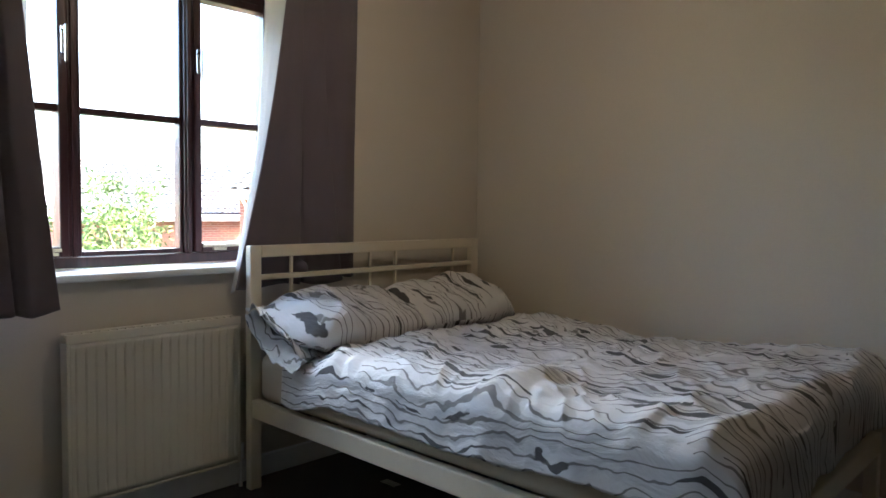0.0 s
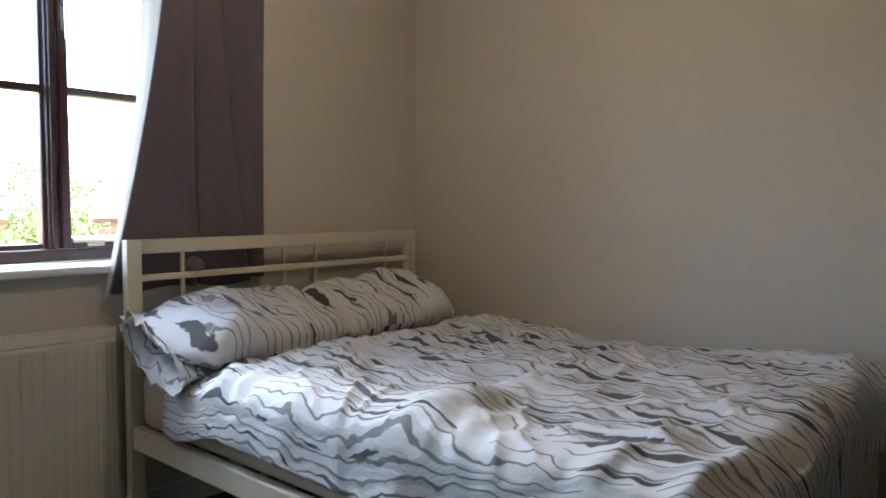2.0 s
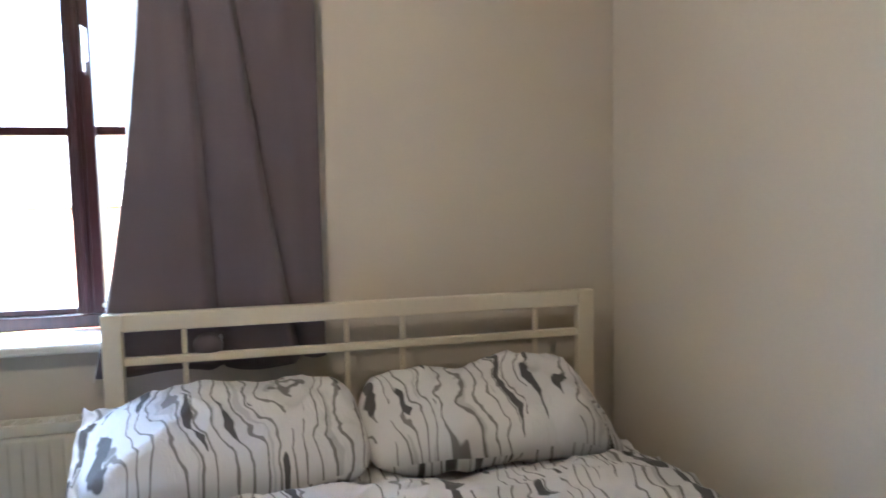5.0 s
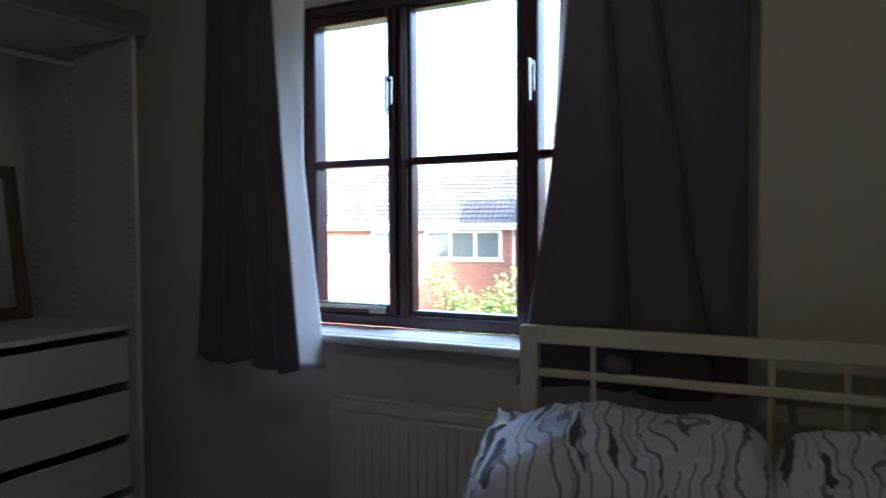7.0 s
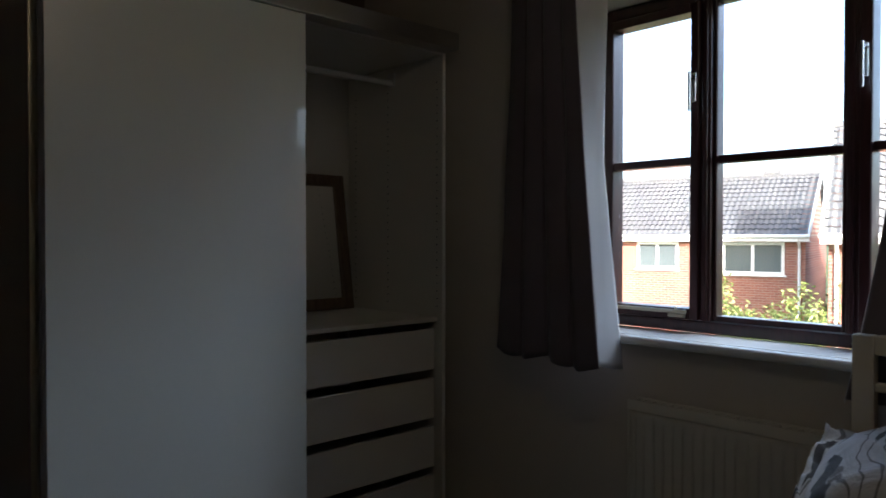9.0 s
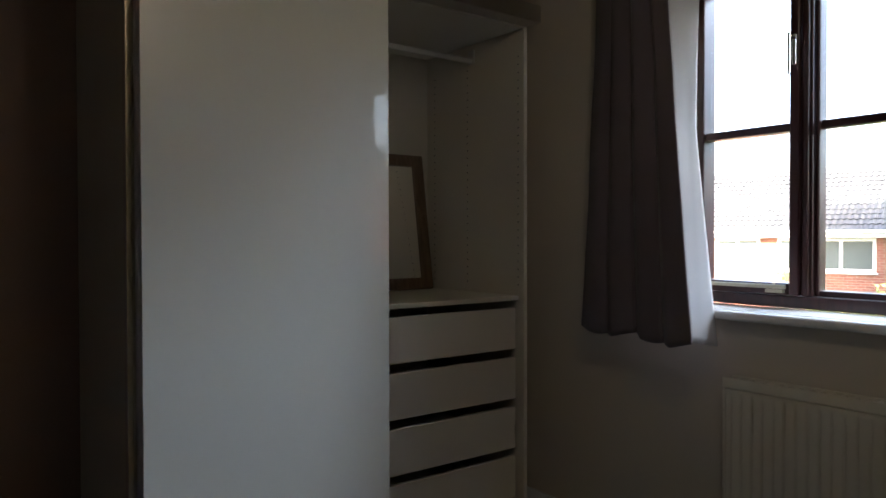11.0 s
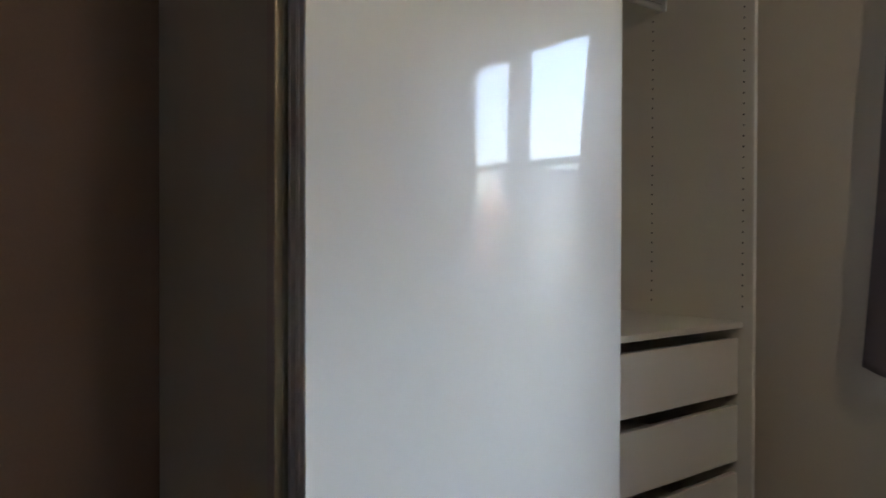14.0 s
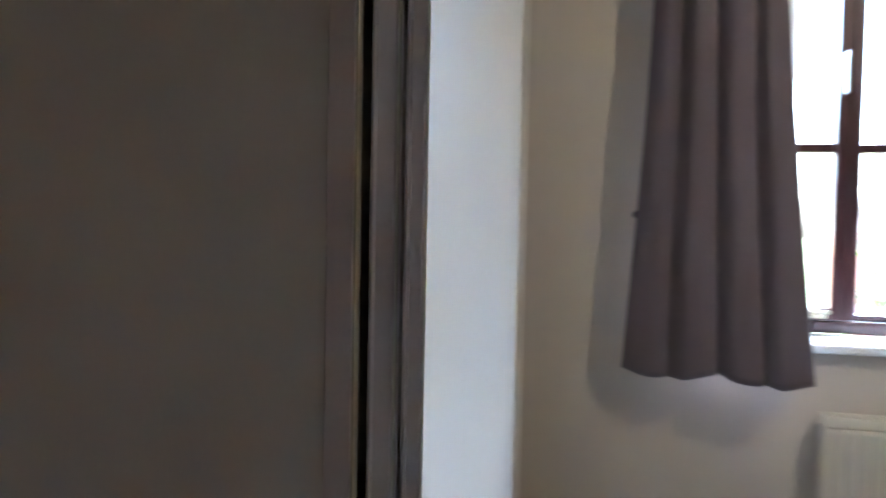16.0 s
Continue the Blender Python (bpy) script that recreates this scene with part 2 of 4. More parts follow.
def thing(name, at, label, category, group="", kind=""):
    ob = new(name)
    ob.location = at
    ob.empty_display_size = 0.1
    AT[ob.name] = Vector(at)
    return tagged(ob, label, category, group, kind)


def part(name, bm, mat, parent=None, label="", smooth=False, category="", kind="", group=""):
    """Links a bmesh, made in the world's metres, as one mesh object with its origin in its middle."""
    co = [v.co for v in bm.verts]
    mid = Vector([(min(c[i] for c in co) + max(c[i] for c in co)) / 2 for i in range(3)])
    bmesh.ops.translate(bm, verts=bm.verts, vec=-mid)
    me = bpy.data.meshes.new(name)
    bm.to_mesh(me)
    bm.free()
    me.materials.append(mat)
    if smooth:
        me.polygons.foreach_set("use_smooth", [True] * len(me.polygons))
    ob = new(name, me)
    AT[ob.name] = mid
    if parent:
        ob.parent = parent
        ob.location = mid - AT[parent.name]
    else:
        ob.location = mid
    return tagged(ob, label, category, group, kind)


def box(x0, x1, y0, y1, z0, z1, bev=0.0, seg=2, bm=None):
    bm = bm or bmesh.new()
    m = Matrix.LocRotScale(((x0 + x1) / 2, (y0 + y1) / 2, (z0 + z1) / 2), None, (abs(x1 - x0), abs(y1 - y0), abs(z1 - z0)))
    made = bmesh.ops.create_cube(bm, size=1.0, matrix=m)["verts"]
    if bev:
        edges = {e for v in made for e in v.link_edges}
        bmesh.ops.bevel(bm, geom=list(edges), offset=bev, segments=seg, affect="EDGES", profile=0.5)
    return bm


def rod(a, b, r, sides=10, bm=None, r2=None):
    bm = bm or bmesh.new()
    a, b = Vector(a), Vector(b)
    turn = (b - a).to_track_quat("Z", "Y").to_matrix().to_4x4()
    bmesh.ops.create_cone(bm, cap_ends=True, segments=sides, radius1=r, radius2=r if r2 is None else r2, depth=(b - a).length,
                          matrix=Matrix.Translation((a + b) / 2) @ turn)
    return bm


def sheet(points, nu, nv, uvs=None):
    """A grid of nu by nv points as a bmesh, with cloth UVs in metres."""
    bm = bmesh.new()
    vs = [bm.verts.new(p) for p in points]
    layer = bm.loops.layers.uv.new("cloth") if uvs else None
    for i in range(nu - 1):
        for j in range(nv - 1):
            ids = (i * nv + j, (i + 1) * nv + j, (i + 1) * nv + j + 1, i * nv + j + 1)
            f = bm.faces.new([vs[k] for k in ids])
            if uvs:
                for loop, k in zip(f.loops, ids):
                    loop[layer].uv = uvs[k]
    return bm


def thicken(ob, depth, offset=0.0):
    mod = ob.modifiers.new("thickness", "SOLIDIFY")
    mod.thickness, mod.offset = depth, offset
    return ob


def wall_with_hole(name, x0, x1, y0, y1, z0, z1, hole, label):
    """A wall along x, as one mesh, with one opening (hx0, hx1, hz0, hz1) through it."""
    hx0, hx1, hz0, hz1 = hole
    bm = bmesh.new()
    xs, zs = (x0, hx0, hx1, x1), (z0, hz0, hz1, z1)
    vs = {(i, j, k): bm.verts.new((xs[i], (y0, y1)[k], zs[j])) for i in range(4) for j in range(4) for k in range(2)}
    for i in range(3):
        for j in range(3):
            if (i, j) != (1, 1):
                for k in range(2):
                    q = [vs[i, j, k], vs[i + 1, j, k], vs[i + 1, j + 1, k], vs[i, j + 1, k]]
                    bm.faces.new(q if k == 0 else q[::-1])
    ring = [(1, 1), (2, 1), (2, 2), (1, 2)]
    outer = [(0, 0), (3, 0), (3, 3), (0, 3)]
    for loop in (ring, outer):
        for a, b in zip(loop, loop[1:] + loop[:1]):
            try:
                bm.faces.new([vs[(*a, 0)], vs[(*a, 1)], vs[(*b, 1)], vs[(*b, 0)]])
            except ValueError:
                pass
    bmesh.ops.recalc_face_normals(bm, faces=bm.faces)
    return part(name, bm, WALL, None, label, kind="structure", category="wall")


# ---- the room ----
RX, LX, BACK, CEIL = 0.091, -3.64, -4.30, 2.42
HOLE = (-2.422, -1.098, 0.895, 2.092)
GROUND = -3.3
wall_with_hole("wall_north", LX - 0.12, RX + 0.12, 0.0, 0.30, 0.0, CEIL, HOLE, "beige painted wall with the window opening")
part("wall_east", box(RX, RX + 0.12, BACK - 0.12, -0.002, 0, CEIL), WALL, None, "plain beige painted wall beside the bed", kind="structure", category="wall")
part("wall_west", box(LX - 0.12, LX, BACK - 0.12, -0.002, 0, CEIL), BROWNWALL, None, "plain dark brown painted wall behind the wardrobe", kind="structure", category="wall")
# out of view: closes the room, set back and darkened to cut bounce
part("wall_south", box(LX, RX, BACK - 0.12, BACK, 0, CEIL), BOUNCE_CUT, None, "unseen closing wall, added in dark taupe to cut bounced light", kind="structure", category="wall")
part("floor", box(LX - 0.12, RX + 0.12, BACK - 0.12, 0.3, -0.15, -0.002), CARPET, None, "near-black short-pile carpet", kind="structure", category="floor")
part("ceiling", box(LX - 0.12, RX + 0.12, BACK - 0.12, 0.3, CEIL + 0.002, CEIL + 0.1), CEILING, None, "white painted ceiling", kind="structure", category="ceiling")
for y0, y1, x0, x1 in ((-0.016, -0.001, LX + 0.002, RX - 0.018), (BACK, -0.018, RX - 0.016, RX - 0.001), (BACK, -1.62, LX + 0.001, LX + 0.016), (BACK + 0.001, BACK + 0.016, LX + 0.02, RX - 0.02)):
    part("baseboard", box(x0, x1, y0, y1, 0.0, 0.095, 0.004), GLOSS_WHITE, None, "white painted skirting board", kind="structure", category="baseboard")

# ---- the window: frame, two casements, fixed middle light ----
def window():
    w = thing("window_1", ((HOLE[0] + HOLE[1]) / 2, 0.24, HOLE[2]), "dark red-brown stained timber window, three lights, closed", "window", kind="structure")
    x0, x1, z0, z1 = HOLE
    y0, y1 = 0.190, 0.262
    x0, x1, z0, z1 = x0 + 0.003, x1 - 0.003, z0 + 0.022, z1 - 0.003
    part("window_frame", box(x0, x0 + 0.04, y0, y1, z0, z1, 0.004), STAIN, w)
    part("window_frame", box(x1 - 0.04, x1, y0, y1, z0, z1, 0.004), STAIN, w)
    part("window_frame", box(x0 + 0.041, x1 - 0.041, y0, y1, z1 - 0.045, z1, 0.004), STAIN, w)
    part("window_frame", box(x0 + 0.041, x1 - 0.041, y0 - 0.004, y1, z0, z0 + 0.04, 0.004), STAIN, w)
    mid = (-1.982, -1.529)
    for mx in mid:
        bm = box(mx - 0.018, mx + 0.018, y0, y1, z0 + 0.041, z1 - 0.046, 0.004)
        box(mx - 0.007, mx + 0.007, y0 - 0.007, y0 + 0.01, z0 + 0.041, z1 - 0.046, 0.003, bm=bm)
        part("mullion", bm, STAIN, w)
    zb, zt, bar = z0 + 0.041, z1 - 0.046, 1.505
    lights = ((x0 + 0.041, mid[0] - 0.019, True), (mid[0] + 0.019, mid[1] - 0.019, False), (mid[1] + 0.019, x1 - 0.041, True))
    for n, (a, b, opens) in enumerate(lights):
        rim = 0.034 if opens else 0.014
        yy = y0 - 0.012 if opens else y0 + 0.012
        sash = part("casement" if opens else "fixed_light", box(a + 0.001, a + rim, yy, y1 - 0.01, zb + 0.001, zt - 0.001, 0.005), STAIN, w)
        part("stile", box(b - rim, b - 0.001, yy, y1 - 0.01, zb + 0.001, zt - 0.001, 0.005), STAIN, sash)
        part("top_rail", box(a + rim + 0.0005, b - rim - 0.0005, yy, y1 - 0.01, zt - rim, zt - 0.001, 0.004), STAIN, sash)
        part("bottom_rail", box(a + rim + 0.0005, b - rim - 0.0005, yy, y1 - 0.01, zb + 0.001, zb + rim + 0.006, 0.004), STAIN, sash)
        part("glazing_bar", box(a + rim + 0.0005, b - rim - 0.0005, yy + 0.008, y1 - 0.014, bar - 0.014, bar + 0.014, 0.005), STAIN, sash)
        for za, zc in ((zb + rim + 0.007, bar - 0.0145), (bar + 0.0145, zt - rim - 0.001)):
            pane = part("pane", box(a + rim + 0.001, b - rim - 0.001, 0.222, 0.228, za, zc), GLASS, sash)
            pane.visible_shadow = False
        if opens:
            side = 1 if n == 0 else -1
            hx = (b if n == 0 else a) - side * 0.017
            h = part("handle", box(hx - 0.007, hx + 0.007, yy - 0.008, yy - 0.0005, 1.70, 1.80, 0.003), CHROME, sash, "polished chrome casement handle")
            bm = rod((hx, yy - 0.008, 1.785), (hx, yy - 0.034, 1.785), 0.007)
            box(hx - 0.005, hx + 0.005, yy - 0.042, yy - 0.032, 1.665, 1.80, 0.004, bm=bm)
            part("lever", bm, CHROME, h)
            zs = zb + 0.022
            s = part("window_stay", box(a + 0.03, b - 0.035, yy - 0.020, yy - 0.010, zs, zs + 0.013, 0.003), BRASS, sash, "cream metal casement stay")
            px = b - 0.075 if n == 0 else a + 0.11
            bm = box(px - 0.03, px + 0.03, yy - 0.016, yy - 0.0005, zs - 0.014, zs - 0.002, 0.002)
            rod((px, yy - 0.013, zs - 0.004), (px, yy - 0.013, zs + 0.022), 0.004, bm=bm)
            part("peg", bm, BRASS, s)
    bm = box(x0 - 0.03, x1 + 0.03, -0.045, -0.001, 0.886, 0.916, 0.012, 4)
    box(x0, x1, -0.001, 0.189, 0.897, 0.916, 0.0, bm=bm)
    part("window_sill", bm, GLOSS_WHITE, w, "white gloss painted window board")


window()


# ---- curtains ----
def curtain(outer_top, outer, inner_top, inner_bot, creases, z0, z1, y_out, y_in, y_low, sway, seed, lining_x, lining_y, lining_low, label, depth, sharp):
    """A drape of flat pleats that lap at the creases, given as (x at the top, x at the hem); its free edge is turned back to show the lining.
    y_out, y_in: how far it stands off the wall at its two edges."""
    c = thing("curtain", ((outer + inner_bot) / 2, (y_out + y_in) / 2, z0), label, "curtain", "curtains at the window")
    rnd = random.Random(seed)
    ph = [rnd.uniform(0, 6.28) for _ in range(5)]
    n, nv = 34, 64
    nu = n * (len(creases) + 1) + 1
    pts = []
    for i in range(nu):
        k, f = min(i // n, len(creases)), (i - n * min(i // n, len(creases))) / n
        for j in range(nv):
            v = j / (nv - 1)
            z = z1 + (z0 - z1) * v
            out = outer_top + (outer - outer_top) * v ** 1.7 + 0.006 * math.sin(3 * v + ph[0])
            inner = inner_top + (inner_bot - inner_top) * v ** sway
            stops = [out] + [a + (b - a) * v ** 1.15 + 0.005 * math.sin(4 * v + ph[m % 5]) for m, (a, b) in enumerate(creases)] + [inner]
            x = stops[k] + (stops[k + 1] - stops[k]) * f
            u = (x - out) / (inner - out)
            yi, yo = y_in + (y_low - y_in) * v, y_out + 0.6 * (max(y_low, y_out) - y_out) * v
            # from the crease at the outer side the cloth jumps forward, then falls away slowly to the next one
            rise = min(1.0, f / sharp)
            rise = rise * rise * (3 - 2 * rise)
            fall = max(0.0, (f - sharp) / (1 - sharp))
            bump = rise * (math.cos(fall * math.pi / 2) ** 0.8 if k < len(creases) else 1 - 0.5 * fall)
            if k == 0:
                bump = 0.55 * math.sin(math.pi * f) - 0.1 * f
            fold = -depth * (1.0 - 0.15 * v) * (bump - (0.65 * math.exp(-(f / 0.04) ** 2) if k else 0.0))
            fold += 0.006 * noise.noise(Vector((x * 9, z * 2.2, seed))) + 0.0035 * noise.noise(Vector((x * 22, z * 5, seed + 4)))
            hem = 0.010 * math.sin(11 * u + ph[2]) * v - 0.010 * bump * v
            pts.append((x, yo + (yi - yo) * u + fold, z + hem))
    front = part("drape", sheet(pts, nu, nv), CURTAIN, c, "mauve-grey drape falling in soft pleats", smooth=True)
    thicken(front, 0.003)
    edge = [pts[(nu - 1) * nv + j] for j in range(nv)]
    side = 1 if inner_bot > outer else -1
    pts2, k = [], 16
    for i in range(k):
        u = i / (k - 1)
        for j, (ex, ey, ez) in enumerate(edge):
            v = j / (nv - 1)
            tx = lining_x + (lining_low - lining_x) * v ** 2.5 + 0.008 * math.sin(5 * v + ph[0])
            tx = tx if side * (tx - ex) > 0.012 else ex + side * 0.012
            x = ex - side * 0.003 + (tx - ex) * u
            yy = ey + 0.004 + (lining_y - ey) * u + 0.012 * math.sin(6 * u + 4 * v + ph[3]) * u
            pts2.append((x, yy, ez + 0.006 - 0.022 * u * v))
    turn = part("lining", sheet(pts2, k, nv), LINING, c, "white curtain lining turned outwards", smooth=True)
    thicken(turn, 0.0015)
    return c


curtain(-2.610, -2.668, -2.278, -2.158, ((-2.525, -2.540), (-2.435, -2.410), (-2.350, -2.280)), 0.815, 2.22, -0.095, -0.140, -0.160, 1.2, 3, -2.205, -0.060, -2.208,
        "mauve-grey lined curtain hanging open beside the window", 0.024, 0.36)
right_curtain = curtain(-0.848, -0.836, -1.265, -1.462, ((-1.105, -0.905), (-1.195, -1.125)), 0.830, 2.22, -0.065, -0.140, -0.042, 1.6, 8, -1.335, -0.055, -1.395,
                        "mauve-grey lined curtain hanging behind the headboard", 0.034, 0.12)
# a bunch of the cloth bulging out between the headboard's rails
bm = bmesh.new()
bmesh.ops.create_uvsphere(bm, u_segments=24, v_segments=14, radius=1.0)
for v in bm.verts:
    n = 1 + 0.06 * noise.noise(v.co * 0.9)
    v.co = Vector((-1.166 + v.co.x * 0.040 * n, -0.075 + v.co.y * 0.040 * n, 0.895 + v.co.z * 0.036 * n))
part("bulge", bm, CURTAIN, right_curtain, "bunched cloth", True)
pole = thing("curtain_pole", (-1.75, -0.08, 2.24), "dark wooden curtain pole over the window", "curtain pole")
part("rod", rod((-2.8, -0.09, 2.24), (-0.7, -0.09, 2.24), 0.014, 14), STAIN, pole, smooth=True)
for bx in (-2.72, -0.78):
    part("bracket", box(bx - 0.012, bx + 0.012, -0.07, -0.001, 2.225, 2.255, 0.003), STAIN, pole)
hook = thing("tieback_hook", (-2.64, -0.001, 1.28), "small dark metal tieback hook screwed to the wall", "hook")
part("plate", rod((-2.64, -0.001, 1.283), (-2.64, -0.006, 1.283), 0.011, 14), BLACK, hook)
part("peg", rod((-2.64, -0.006, 1.283), (-2.64, -0.032, 1.288), 0.005, 10), BLACK, hook)


# ---- radiator ----
def radiator(x0, x1, z0, z1, y0, y1):
    r = thing("radiator", ((x0 + x1) / 2, y1, z0), "cream enamelled steel panel radiator under the window", "radiator")
    nu = 29 * 8 + 1
    prof = []
    for i in range(nu):
        u = i / (nu - 1)
        x = x0 + 0.012 + (x1 - x0 - 0.024) * u
        s = (u * 19) % 1.0
        groove = max(0.0, 1 - abs(s - 0.5) / 0.17)
        groove = groove * groove * (3 - 2 * groove)
        prof.append((x, groove))
    zs = [z0 + 0.012, z0 + 0.035, z0 + 0.06, z1 - 0.075, z1 - 0.05, z1 - 0.034]
    w = [0, 0, 1, 1, 0, 0]
    pts = [(x, y0 + 0.009 * g * k, z) for x, g in prof for z, k in zip(zs, w)]
    panel = part("panel", sheet(pts, nu, len(zs)), RAD, r, "ribbed front panel", smooth=True)
    thicken(panel, 0.002)
    part("back_panel", box(x0 + 0.012, x1 - 0.012, y0 + 0.03, y1 - 0.02, z0 + 0.012, z1 - 0.034, 0.003), RAD, r)
    for a, b in ((x0, x0 + 0.0115), (x1 - 0.0115, x1)):
        part("side_cover", box(a, b, y0 - 0.003, y1 - 0.015, z0, z1 - 0.033, 0.004), RAD, r)
    part("bottom_seam", box(x0 + 0.012, x1 - 0.012, y0 - 0.002, y0 + 0.008, z0, z0 + 0.0115, 0.003), RAD, r)
    bm = box(x0, x1, y0 - 0.004, y0 + 0.004, z1 - 0.033, z1, 0.003)
    box(x0, x1, y1 - 0.022, y1 - 0.014, z1 - 0.033, z1, 0.003, bm=bm)
    part("top_cover", bm, RAD, r)
    for i in range(22):
        xx = x0 + 0.012 + (x1 - x0 - 0.024) * i / 21
        part("grille_bar", box(xx - 0.004, xx + 0.004, y0 + 0.0045, y1 - 0.0225, z1 - 0.012, z1 - 0.005), RAD, r)
    for xx in (x0 + 0.12, x1 - 0.12):
        part("bracket", box(xx - 0.015, xx + 0.015, y1 - 0.0195, y1, z0 + 0.1, z0 + 0.45, 0.002), RAD, r)
    bm = rod((x1 + 0.018, y0 + 0.03, 0.0), (x1 + 0.018, y0 + 0.03, z0 + 0.02), 0.0075, 12)
    rod((x1 + 0.018, y0 + 0.03, z0 + 0.005), (x1 + 0.018, y0 + 0.03, z0 + 0.065), 0.015, 12, bm=bm)
    part("valve", bm, GLOSS_WHITE, r, "white radiator valve and pipe", smooth=False)


radiator(-2.110, -1.449, 0.115, 0.714, -0.077, -0.002)


# ---- bed ----
def bed():
    b = thing("bed", (-0.73, -1.1, 0.0), "cream painted metal double bed frame with an open grid headboard", "bed")
    xl, xr, yf, yb = -1.43, -0.03, -0.12, -0.085
    for a in ((xl, xl + 0.052), (xr - 0.052, xr)):
        part("post", box(a[0], a[1], yf, yb, 0.0, 0.998, 0.004), BEDMETAL, b)
    part("top_rail", box(xl + 0.0525, xr - 0.0525, yf, yb, 0.950, 0.998, 0.004), BEDMETAL, b)
    part("middle_rail", box(xl + 0.0525, xr - 0.0525, yf + 0.005, yb - 0.005, 0.857, 0.879, 0.004), BEDMETAL, b)
    part("lower_rail", box(xl + 0.0525, xr - 0.0525, yf + 0.005, yb - 0.005, 0.50, 0.53, 0.004), BEDMETAL, b)
    for bx in (-1.224, -0.786, -0.624, -0.216):
        part("bar", box(bx - 0.007, bx + 0.007, yf + 0.011, yb - 0.011, 0.8795, 0.9495, 0.003), BEDMETAL, b)
        part("bar", box(bx - 0.007, bx + 0.007, yf + 0.011, yb - 0.011, 0.5305, 0.8565, 0.003), BEDMETAL, b)
    for x0, x1 in ((xl + 0.006, xl + 0.040), (xr - 0.040, xr - 0.006)):
        part("side_rail", box(x0, x1, -2.02, yf - 0.0005, 0.30, 0.375, 0.005), BEDMETAL, b)
    part("foot_rail", box(xl + 0.006, xr - 0.006, -2.055, -2.0205, 0.30, 0.375, 0.005), BEDMETAL, b)
    for x0 in (xl + 0.004, xr - 0.054):
        part("leg", box(x0, x0 + 0.05, -2.055, -2.01, 0.0, 0.2995, 0.004), BEDMETAL, b)
    for i in range(12):
        y = -0.22 - i * 0.16
        part("slat", box(xl + 0.0405, xr - 0.0405, y - 0.03, y + 0.03, 0.352, 0.366, 0.002), FENCEWOOD, b)
    bm = box(-1.405, -0.045, -2.005, -0.135, 0.372, 0.565, 0.04, 4)
    part("mattress", bm, MATTRESS, None, "cream mattress on the bed frame", True, "mattress")


bed()


def wrinkle(x, y, s):
    return noise.noise(Vector((x * s, y * s, 3.1 * s)))


